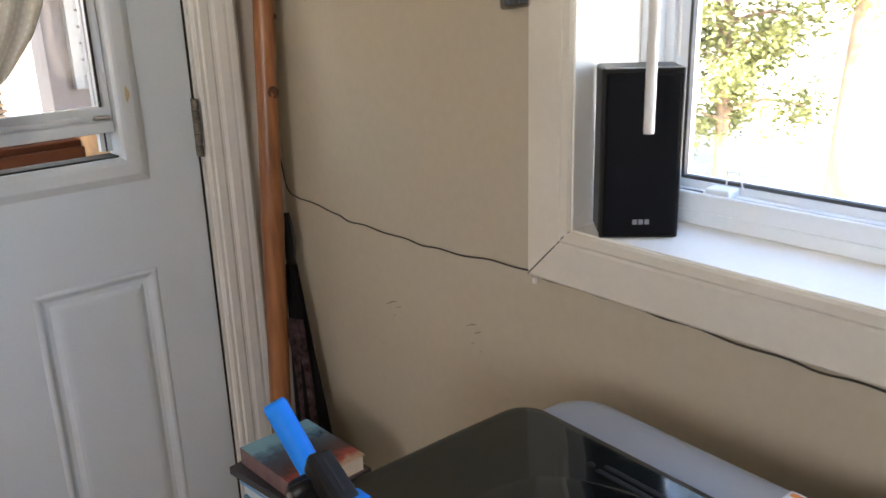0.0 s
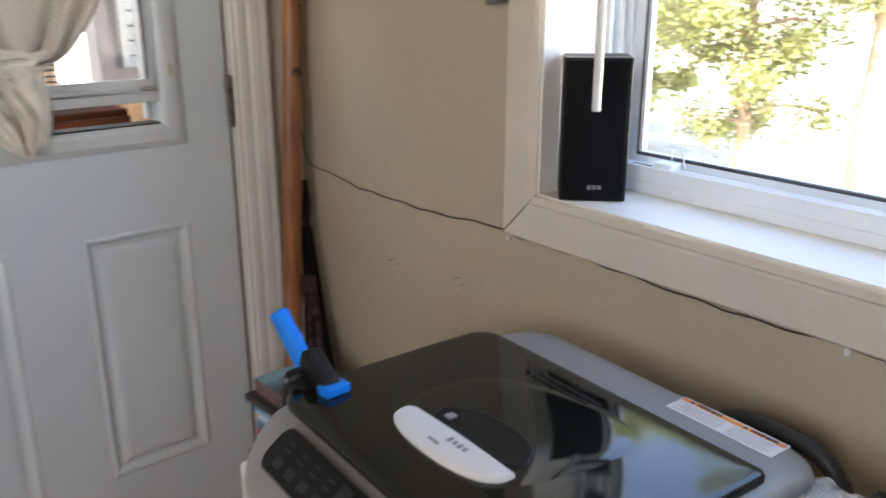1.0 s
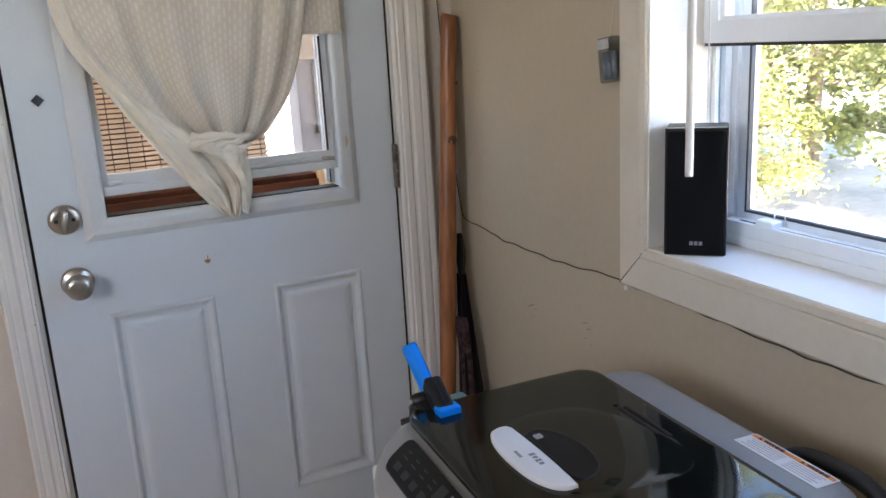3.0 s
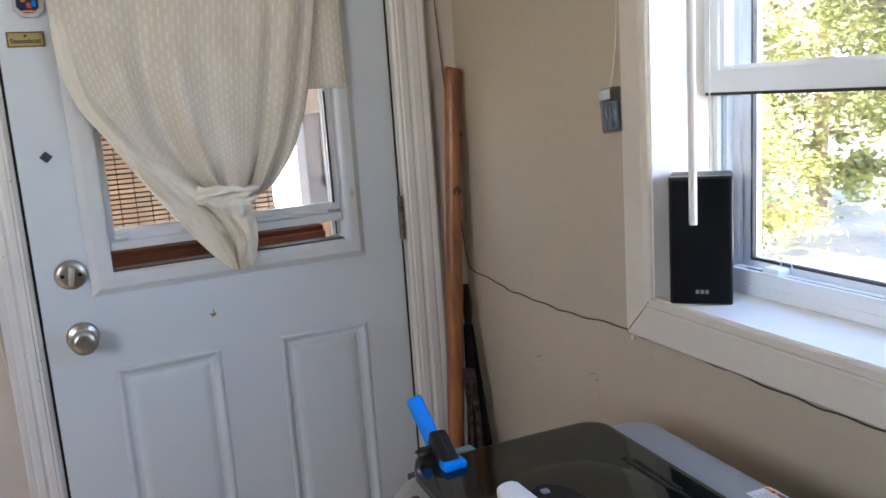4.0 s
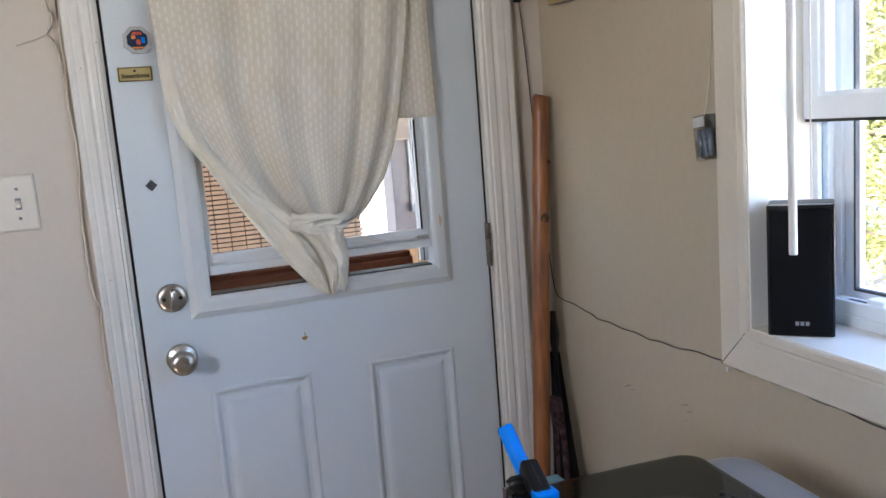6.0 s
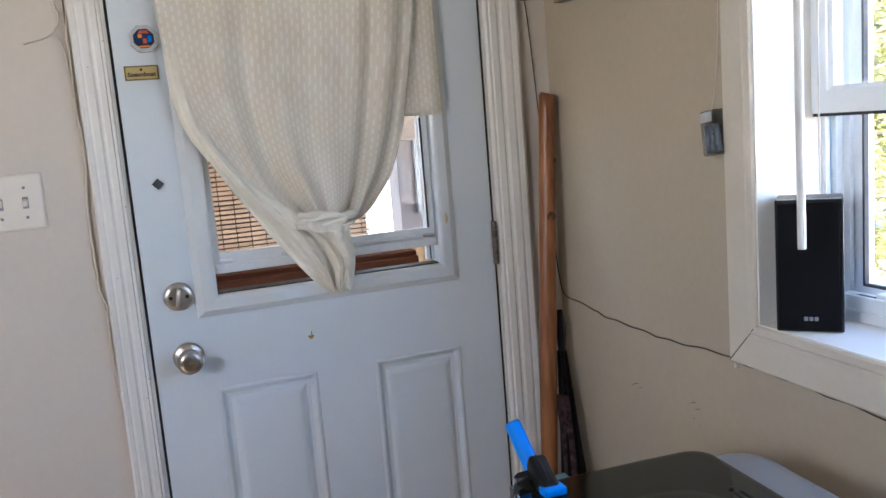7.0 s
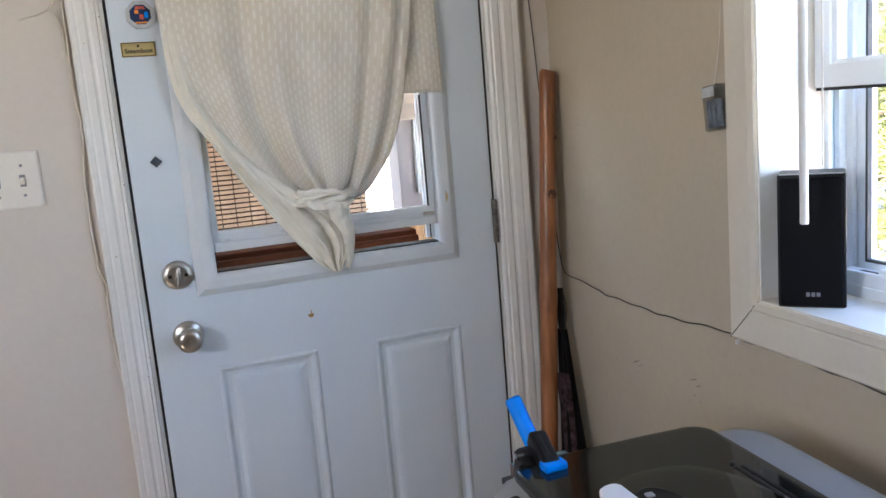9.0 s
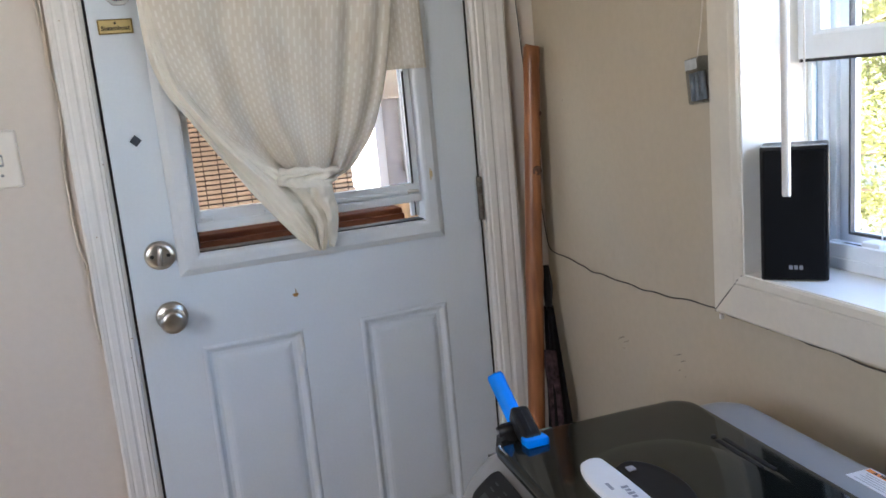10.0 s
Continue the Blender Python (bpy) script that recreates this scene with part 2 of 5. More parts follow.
def plate(us, vs, holes, d0, d1, place):
    """A slab cut on the grid us x vs, with rectangular holes (u0, u1, v0, v1), from depth d0 to d1; place(u, v, d) gives the point."""
    b = bmesh.new()
    pts = {}

    def v(i, j, k):
        if (i, j, k) not in pts:
            pts[i, j, k] = b.verts.new(place(us[i], vs[j], (d0, d1)[k]))
        return pts[i, j, k]

    def solid(i, j):
        if not (0 <= i < len(us) - 1 and 0 <= j < len(vs) - 1):
            return False
        cu, cv = (us[i] + us[i + 1]) / 2, (vs[j] + vs[j + 1]) / 2
        return not any(h[0] < cu < h[1] and h[2] < cv < h[3] for h in holes)

    for i in range(len(us) - 1):
        for j in range(len(vs) - 1):
            if not solid(i, j):
                continue
            b.faces.new([v(i, j, 0), v(i + 1, j, 0), v(i + 1, j + 1, 0), v(i, j + 1, 0)])
            b.faces.new([v(i, j, 1), v(i, j + 1, 1), v(i + 1, j + 1, 1), v(i + 1, j, 1)])
            for di, dj, e in ((-1, 0, ((i, j), (i, j + 1))), (1, 0, ((i + 1, j), (i + 1, j + 1))), (0, -1, ((i, j), (i + 1, j))), (0, 1, ((i, j + 1), (i + 1, j + 1)))):
                if not solid(i + di, j + dj):
                    (a, c), (p, q) = e
                    b.faces.new([v(a, c, 0), v(p, q, 0), v(p, q, 1), v(a, c, 1)])
    return b


def nested(x0, x1, z0, z1, steps, place, cap=True):
    """Rectangles one inside the other, steps of (inset, depth): a moulded panel or a frame."""
    b = bmesh.new()
    rings = []
    for s, d in steps:
        rings.append([b.verts.new(place(x, z, d)) for x, z in ((x0 + s, z0 + s), (x1 - s, z0 + s), (x1 - s, z1 - s), (x0 + s, z1 - s))])
    for q, w in zip(rings, rings[1:]):
        for k in range(4):
            b.faces.new((q[k], q[(k + 1) % 4], w[(k + 1) % 4], w[k]))
    if cap:
        b.faces.new(rings[-1])
    return b


def strip(profile, a, c, across, out, bm=None, mitre=(0.0, 0.0)):
    """A moulding from a to c with the section profile of (across, out) pairs; mitre lengthens each end with across."""
    b = bmesh.new()
    a, c, across, out = Vector(a), Vector(c), Vector(across), Vector(out)
    d = (c - a).normalized()
    r0 = [b.verts.new(a + u * across + o * out - d * u * mitre[0]) for u, o in profile]
    r1 = [b.verts.new(c + u * across + o * out + d * u * mitre[1]) for u, o in profile]
    n = len(profile)
    for k in range(n):
        b.faces.new((r0[k], r0[(k + 1) % n], r1[(k + 1) % n], r1[k]))
    b.faces.new(r0[::-1])
    b.faces.new(r1)
    return join(bm, b)


def smooth_path(pts, n):
    """Catmull-Rom through pts, n steps a span."""
    pts = [Vector(p) for p in pts]
    res = []
    for i in range(len(pts) - 1):
        p0, p1, p2, p3 = pts[max(i - 1, 0)], pts[i], pts[i + 1], pts[min(i + 2, len(pts) - 1)]
        for k in range(n):
            t = k / n
            res.append(0.5 * (2 * p1 + (p2 - p0) * t + (2 * p0 - 5 * p1 + 4 * p2 - p3) * t * t + (3 * p1 - p0 - 3 * p2 + p3) * t ** 3))
    return res + [pts[-1]]


def lerp_rows(rows, z):
    """Value at z from (z, value) rows with falling or rising z, eased."""
    rows = sorted(rows)
    return float(np.interp(z, [r[0] for r in rows], [r[1] for r in rows]))


# ---- room ----
X0, Y0, TOP = -2.7, -5.0, 2.45
DX0, DX1, DTOP = -1.003, -0.190, 2.03          # door leaf
WY0, WY1, WZ0, WZ1 = -1.64, -0.766, 1.014, 1.99  # window opening


def on_door_wall(u, v, d):
    return Vector((u, d, v))


def on_window_wall(u, v, d):
    return Vector((d, u, v))


# the window wall stands a little out of square with the door wall
SKEW = Matrix.Rotation(radians(-2.35), 4, "Z")
# set of the door on its wall
DOOR_SET = Matrix.Translation((0.0105, 0, 0.0288)) @ Matrix.Diagonal((1, 1, 0.972, 1))


def skewed(thing):
    """Places a thing, built along the y axis, on the skewed window wall."""
    thing.matrix_world = SKEW @ thing.matrix_world
    return thing


def on_door(thing):
    thing.matrix_world = DOOR_SET @ thing.matrix_world
    return thing


def build_room():
    w = part("wall_north", plate([X0 - 0.15, DX0 - 0.0115, DX1 + 0.0325, 0.0], [-0.05, 0.0, DTOP, TOP + 0.1], [(DX0 - 0.0115, DX1 + 0.0325, 0.0, DTOP)], 0.0, 0.14, on_door_wall), WALL_DOOR)
    tagged(w, "off-white painted plaster wall around the back door", "wall", kind="structure")
    w = part("wall_east", plate([Y0 - 0.15, WY0, WY1, 0.14], [-0.05, WZ0, WZ1, TOP + 0.1], [(WY0, WY1, WZ0, WZ1)], 0.0, 0.20, on_window_wall), WALL_DIM)
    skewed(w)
    tagged(w, "painted plaster wall, its cream darkened for shade, with scuffs under the window", "wall", kind="structure")
    w = part("wall_west", plate([Y0 - 0.15, -2.45, -1.65, 0.0], [-0.05, 1.35, 2.15, TOP + 0.1], [(-2.45, -1.65, 1.35, 2.15)], X0 - 0.15, X0, on_window_wall), WALL_FAR)
    tagged(w, "dull tan painted plaster wall", "wall", kind="structure")
    w = part("wall_south", plate([X0, 0.0], [-0.05, TOP + 0.1], [], Y0 - 0.15, Y0, on_door_wall), WALL_FAR)
    tagged(w, "dull tan painted plaster wall", "wall", kind="structure")
    tagged(part("floor", box(X0, 0, Y0, 0.14, -0.05, 0.0), FLOOR), "brown sheet vinyl floor", "floor", kind="structure")
    tagged(part("ceiling", box(X0, 0, Y0, 0, TOP, TOP + 0.1), CEIL), "white painted ceiling", "ceiling", kind="structure")


build_room()


# ---- door ----
CASE = [(0, 0.0), (0, -0.008), (0.004, -0.011), (0.010, -0.011), (0.013, -0.014), (0.026, -0.015), (0.030, -0.0138), (0.034, -0.0142), (0.040, -0.0175), (0.054, -0.019), (0.060, -0.0182), (0.064, -0.0195), (0.072, -0.021), (0.078, -0.018), (0.078, 0.0)]


def build_door():
    jl, jr = DX0 - 0.006, DX1 + 0.008
    trim = empty("door_casing", (-0.6, 0, 0), "yellowed white fluted door casing, paint chipped", "door casing", kind="structure")
    part("side_casing", strip([(0.80 * a, o) for a, o in CASE], (jl - 0.006, 0, -0.0295), (jl - 0.006, 0, DTOP + 0.012), (-1, 0, 0), (0, 1, 0), mitre=(0, 1)), CASING, trim)
    part("side_casing", strip([(1.06 * a, o) for a, o in CASE], (jr + 0.006, 0, -0.0295), (jr + 0.006, 0, DTOP + 0.012), (1, 0, 0), (0, 1, 0), mitre=(0, 1)), CASING, trim)
    part("head_casing", strip(CASE, (jl - 0.006, 0, DTOP + 0.012), (jr + 0.006, 0, DTOP + 0.012), (0, 0, 1), (0, 1, 0), mitre=(1, 1)), CASING, trim)
    part("jamb", box(DX0 - 0.021, DX0 - 0.006, -0.001, 0.139, -0.0295, DTOP + 0.004), CASING, trim)
    part("jamb", box(DX1 + 0.008, DX1 + 0.021, -0.001, 0.139, -0.0295, DTOP + 0.004), CASING, trim)
    part("head_jamb", box(DX0 - 0.021, DX1 + 0.021, -0.001, 0.139, DTOP + 0.004, DTOP + 0.019), CASING, trim)
    # dark strips set forward beside the leaf, standing in for the gaps' shade
    part("dark_gap_strip", box(DX0 - 0.0058, DX0 - 0.0002, 0.010, 0.045, -0.017, DTOP), DARK, trim)
    part("dark_gap_strip", box(DX1 + 0.0002, DX1 + 0.0078, 0.006, 0.045, -0.017, DTOP), DARK, trim)
    # unseen stops added behind the leaf to block leaking daylight
    part("door_stop", box(DX0 - 0.0058, DX0 + 0.014, 0.046, 0.062, -0.017, DTOP), DARK, trim)
    part("door_stop", box(DX1 - 0.014, DX1 + 0.0078, 0.046, 0.062, -0.017, DTOP), DARK, trim)
    part("threshold", box(DX0 - 0.004, DX1 + 0.004, 0.0, 0.13, -0.0295, -0.019), NICKEL, trim)

    for x, y, z in ((-1.0533, -0.0184, 1.574), (-1.0185, -0.0110, 1.280), (-1.0529, -0.0184, 1.130), (-1.0185, -0.0110, 0.899), (-1.0259, -0.0143, 0.857), (-1.0185, -0.0110, 1.626)):
        part("nail_hole", lathe([(0, 0), (0.0013, 0), (0.0011, 0.0003), (0, 0.0003)], Matrix.Translation((x, y, z)) @ Matrix.Rotation(radians(90), 4, "X"), 8), CHIP, trim)

    door = empty("door_1", (-0.6, 0.02, 0.012), "closed pale blue panelled back door with a half window", "door", kind="structure")
    L = (-0.878, -0.312, 1.045, 1.955)
    P1, P2 = (-0.880, -0.655, 0.297, 0.847), (-0.518, -0.298, 0.297, 0.847)
    us = sorted({DX0, DX1, L[0], L[1], P1[0], P1[1], P2[0], P2[1]})
    vs = sorted({-0.017, DTOP, L[2], L[3], P1[2], P1[3]})
    leaf = part("leaf", plate(us, vs, [L, P1, P2], 0.0, 0.044, on_door_wall), DOORP, door)
    groove = [(0.0, 0.0), (0.002, -0.0020), (0.006, -0.0034), (0.010, -0.0022), (0.014, 0.0020), (0.019, 0.0055), (0.027, 0.0060), (0.036, 0.0012), (0.043, -0.0003), (0.047, -0.0005)]
    for p in (P1, P2):
        part("panel", nested(*p, groove, on_door_wall), DOORP, door)
        part("panel_back", box(p[0], p[1], 0.036, 0.043, p[2], p[3]), DOORP, door)
    # window set into the leaf: a frame inside and out, with a sash pushed up a little
    lx0, lx1, lz0, lz1 = -0.897, -0.293, 1.020, 1.985
    lf = part("lite_frame", nested(lx0 - 0.006, lx1 + 0.006, lz0 - 0.006, lz1 + 0.006, [(0, 0.001), (0.001, -0.003), (0.016, -0.0125), (0.036, -0.014), (0.042, -0.013), (0.0475, -0.009), (0.0475, 0.043), (0.03, 0.054), (0.004, 0.054), (0.0, 0.046)], on_door_wall, cap=False), LITE, door, "white plastic window frame in the door")
    ix0, ix1, iz0, iz1 = lx0 + 0.0415, lx1 - 0.0415, lz0 + 0.0415 + 0.009, lz1 - 0.0415
    # sill lip coloured dark, as shade in place of a bright sky-lit strip
    part("darkened_sill_lip", box(ix0, ix1, 0.003, 0.043, lz0 + 0.041, iz0 - 0.006, 0.001), DARK, door)
    sash = part("sash", plate([ix0 + 0.002, ix0 + 0.014, ix1 - 0.018, ix1 - 0.002], [1.108, 1.153, iz1 - 0.02, iz1], [(ix0 + 0.014, ix1 - 0.018, 1.153, iz1 - 0.02)], 0.006, 0.026, on_door_wall), LITE, door, "white vinyl vent sash, pushed up a little")
    rail = box(ix0 + 0.002, ix1 - 0.002, -0.001, 0.006, 1.108, 1.128, 0.002)
    rail = box(ix0 + 0.15, ix1 - 0.055, -0.003, 0.006, 1.131, 1.140, 0.002, bm=rail)
    part("finger_rail", rail, LITE, sash)
    for x in (ix0 + 0.026, ix1 - 0.022):
        part("latch", box(x - 0.014, x + 0.014, -0.006, 0.004, 1.131, 1.139, 0.003), NICKEL if x > -0.6 else LITE, sash)
    pane = part("pane", box(ix0 + 0.013, ix1 - 0.017, 0.014, 0.017, 1.152, iz1 - 0.019), GLASS, door)
    pane.visible_shadow = False
    part("track", box(ix0, ix0 + 0.006, 0.028, 0.040, iz0, iz1), DARK, door)
    part("track", box(ix1 - 0.020, ix1 - 0.012, 0.028, 0.040, iz0, iz1), LITE, door)
    part("track", box(ix1 - 0.008, ix1, 0.028, 0.040, iz0, iz1), LITE, door)
    part("pane_gasket", box(ix1 - 0.0215, ix1 - 0.0178, 0.002, 0.006, 1.153, 1.42), DARK, sash)
    part("track_gasket", box(ix1 - 0.012, ix1 - 0.008, 0.030, 0.040, iz0, iz1), DARK, door)

    # knob, deadbolt, hinge
    to_room = Matrix.Rotation(radians(90), 4, "X")
    def at(x, z):
        return Matrix.Translation((x, 0, z)) @ to_room
    knob = part("knob", lathe([(0.0, 0), (0.033, 0), (0.033, 0.003), (0.029, 0.007), (0.016, 0.010), (0.0115, 0.013), (0.0115, 0.030), (0.015, 0.034), (0.0235, 0.039), (0.0275, 0.046), (0.0275, 0.054), (0.024, 0.061), (0.016, 0.064), (0.006, 0.0645), (0.0, 0.0642)], at(-0.932, 0.931), 40), NICKEL, door, "round brushed nickel knob", True)
    bolt = part("deadbolt", lathe([(0, 0), (0.032, 0), (0.032, 0.004), (0.030, 0.010), (0.027, 0.013), (0.018, 0.014), (0.0, 0.014)], at(-0.937, 1.070), 40), NICKEL, door, "round brushed nickel deadbolt with thumb turn", True)
    tt = box(-0.0055, 0.0055, -0.022, 0.022, 0.013, 0.031, 0.005, 3, m=at(-0.937, 1.070) @ Matrix.Rotation(radians(-8), 4, "Z"))
    part("thumb_turn", tt, NICKEL, bolt, smooth=True)
    for dx in (-0.017, 0.017):
        part("screw", lathe([(0, 0.013), (0.0042, 0.0145), (0.003, 0.016), (0, 0.016)], at(-0.937 + dx, 1.070), 12), DARK, bolt)
    part("latch_plate", box(DX0 - 0.0005, DX0 + 0.002, 0.004, 0.040, 0.90, 0.96), NICKEL, door)
    hinge = part("hinge", box(DX1 - 0.003, DX1 + 0.006, -0.004, 0.001, 1.040, 1.150, 0.001), HINGE, door, "worn dark steel butt hinge")
    for k in range(5):
        part("knuckle", tube([(DX1 + 0.002, -0.0075, 1.0405 + 0.022 * k), (DX1 + 0.002, -0.0075, 1.0605 + 0.022 * k)], 0.0062, 12), HINGE, hinge)
    # chip of bare brown on the leaf and a smear of old glue on the frame
    blob = bmesh.new()
    ring = [blob.verts.new((-0.661 + 0.006 * math.cos(a) * (1 + 0.35 * math.sin(3 * a)), -0.0012, 0.930 + 0.006 * math.sin(a) * (1 + 0.3 * math.cos(2 * a)))) for a in np.linspace(0, 2 * math.pi, 14, endpoint=False)]
    blob.faces.new(ring)
    blob = box(-0.6605, -0.6585, -0.0012, 0.0, 0.934, 0.944, bm=blob)
    part("paint_chip", blob, CHIP, door, "small brown chip in the paint")
    blob = bmesh.new()
    ring = [blob.verts.new((-0.3125 + 0.004 * math.cos(a), -0.0143, 1.172 + 0.013 * math.sin(a) * (1 + 0.4 * math.cos(3 * a)))) for a in np.linspace(0, 2 * math.pi, 12, endpoint=False)]
    blob.faces.new(ring)
    part("stain", blob, STAIN, door, "yellow-brown stain")
    on_door(trim)
    on_door(door)


HINGE = mat("worn_dark_steel", (0.16, 0.14, 0.12), 0.45, metal=0.8, var=0.5, scale=60, bump=0.2)
CHIP = mat("bare_brown_chip", (0.30, 0.17, 0.05), 0.7, var=0.3, scale=200, bump=0.2)
STAIN = mat("yellow_stain", (0.50, 0.40, 0.25), 0.6, var=0.2, scale=200, bump=0)
build_door()


# ---- window ----
def build_window():
    y0, y1, z0, z1 = WY0, WY1, WZ0, WZ1
    flat = [(0, 0.0), (0, -0.014), (0.003, -0.017), (0.014, -0.018), (0.018, -0.015), (0.022, -0.016), (0.066, -0.013), (0.076, -0.013), (0.080, -0.009), (0.080, 0.0)]
    trim = empty("window_casing", (0, y1, z0), "glossy off-white mitred window casing", "window casing", kind="structure")
    part("side_casing", strip(flat, (0, y1, z0), (0, y1, z1), (0, 1, 0), (1, 0, 0), mitre=(1, 1)), TRIM, trim)
    part("side_casing", strip(flat, (0, y0, z0), (0, y0, z1), (0, -1, 0), (1, 0, 0), mitre=(1, 1)), TRIM, trim)
    part("bottom_casing", strip(flat, (0, y0, z0), (0, y1, z0), (0, 0, -1), (1, 0, 0), mitre=(1, 1)), TRIM, trim)
    part("head_casing", strip(flat, (0, y0, z1), (0, y1, z1), (0, 0, 1), (1, 0, 0), mitre=(1, 1)), TRIM, trim)
    win = empty("window_1", (0.1, (y0 + y1) / 2, z0), "white vinyl double-hung window, lower sash pushed up", "window", kind="structure")
    part("window_sill", box(-0.012, 0.155, y0, y1, z0 - 0.002, z0 + 0.003, 0.001), REVEAL, win)
    part("reveal_board", box(-0.012, 0.155, y1 - 0.003, y1 + 0.002, z0 + 0.003, z1 - 0.003, 0.001), REVEAL, win)
    part("reveal_board", box(-0.012, 0.155, y0 - 0.002, y0 + 0.003, z0 + 0.003, z1 - 0.003, 0.001), REVEAL, win)
    part("reveal_board", box(-0.012, 0.155, y0, y1, z1 - 0.003, z1 + 0.002, 0.001), REVEAL, win)
    # fixed outer frame with its tracks
    fx0, fx1 = 0.118, 0.198
    a, b = y0 + 0.003, y1 - 0.003
    part("window_frame", plate([a, a + 0.030, b - 0.030, b], [z0 + 0.003, z0 + 0.040, z1 - 0.04, z1 - 0.003], [(a + 0.030, b - 0.030, z0 + 0.040, z1 - 0.04)], 0.150, fx1, on_window_wall), VINYL, win)
    bm = box(fx0, 0.150, a, b, z0 + 0.003, z0 + 0.022, 0.002)
    bm = box(fx0, 0.126, a, b, z0 + 0.022, z0 + 0.046, 0.002, bm=bm)
    bm = box(0.138, 0.150, a + 0.03, b - 0.03, z0 + 0.022, z0 + 0.044, 0.002, bm=bm)
    part("frame_sill", bm, VINYL, win)
    for s, e in ((b, -1), (a, 1)):
        part("jamb_track", box(0.120, 0.128, s, s + e * 0.010, z0 + 0.046, z1 - 0.01), VINYL, win)
        part("jamb_track", box(0.136, 0.150, s, s + e * 0.016, z0 + 0.046, z1 - 0.01), VINYL, win)
        part("track_cover", box(0.128, 0.136, s, s + e * 0.004, z0 + 0.046, z1 - 0.01), TRACKB, win)
    # outer pane below
    pb, pt = z0 + 0.038, 1.58
    part("outer_sash", plate([a + 0.028, a + 0.052, b - 0.052, b - 0.028], [pb, pb + 0.018, pt - 0.02, pt], [(a + 0.052, b - 0.052, pb + 0.018, pt - 0.02)], 0.158, 0.178, on_window_wall), VINYL, win)
    part("gasket", nested(a + 0.049, b - 0.049, pb + 0.015, pt - 0.017, [(0, 0.157), (0.0045, 0.157), (0.0045, 0.166)], on_window_wall, cap=False), GASK, win)
    p = part("pane", box(0.166, 0.169, a + 0.05, b - 0.05, pb + 0.016, pt - 0.018), GLASS, win)
    p.visible_shadow = False
    for k, y in enumerate((b - 0.125, a + 0.125)):
        part("lift_tab", box(0.124, 0.150, y - 0.018, y + 0.018, z0 + 0.040, z0 + 0.054, 0.003), VINYL, win)
        part("slot", box(0.1262, 0.1375, y + 0.028, y + 0.062, z0 + 0.030, z0 + 0.0445), DARK, win)
        part("slot", box(0.1262, 0.1375, y - 0.30, y - 0.022, z0 + 0.030, z0 + 0.0425), DARK, win)
    part("clear_tab", tube([(0.153, -0.8900, 1.0590), (0.153, -0.8905, 1.0860), (0.153, -0.9075, 1.0865), (0.153, -0.9165, 1.0590)], 0.0012, 6), WHITEP, win, "small clear plastic pull tab")
    # raised lower sash
    sb, st = 1.357, 1.95
    sash = part("raised_sash", plate([a + 0.001, a + 0.034, b - 0.034, b - 0.001], [sb, sb + 0.036, st - 0.03, st], [(a + 0.034, b - 0.034, sb + 0.036, st - 0.03)], 0.100, 0.134, on_window_wall), VINYL, win)
    part("sash_gasket", box(0.102, 0.132, a + 0.002, b - 0.002, sb - 0.005, sb), DARK, sash)
    part("glazing_bead", nested(a + 0.033, b - 0.033, sb + 0.035, st - 0.029, [(0, 0.1035), (0.008, 0.108), (0.008, 0.118)], on_window_wall, cap=False), VINYL, sash)
    p = part("sash_pane", box(0.115, 0.118, a + 0.036, b - 0.036, sb + 0.036, st - 0.03), GLASS, sash)
    p.visible_shadow = False
    for yy, s in ((y1, 1), (y0, -1)):
        part("mitre_joint", tube([(-0.0145, yy, z0), (-0.0178, yy + s * 0.010, z0 - 0.010), (-0.0152, yy + s * 0.018, z0 - 0.018), (-0.0155, yy + s * 0.03, z0 - 0.03), (-0.0128, yy + s * 0.076, z0 - 0.076), (-0.0085, yy + s * 0.080, z0 - 0.080)], 0.0009, 5), GASK, trim)
    skewed(trim)
    skewed(win)
    # blind wand, cord and its head rail
    bl = empty("window_blind", (-0.03, -1.2, 1.9), "white blind pulled all the way up, tilt wand hanging", "blind")
    part("head_rail", box(-0.060, -0.018, y0 - 0.02, y1 + 0.02, 2.09, 2.13, 0.004), WHITEP, bl)
    part("wand", lathe([(0, 0), (0.0058, 0), (0.0062, 0.002), (0.0062, 0.90), (0.003, 0.930), (0, 0.930)], Matrix.Translation((-0.043, -0.9045, 1.164)), 8), WHITEP, bl, "white plastic tilt wand", True)
    part("cord", tube([(-0.034, -0.932, 1.25), (-0.034, -0.932, 2.091)], 0.0012, 6), WHITEP, bl)
    skewed(bl)


TRACKB = mat("pale_blue_track_vinyl", (0.55, 0.74, 0.86), 0.35, var=0.04, bump=0.02)
GASK = mat("grey_gasket", (0.06, 0.06, 0.065), 0.6, var=0.1, bump=0)
build_window()


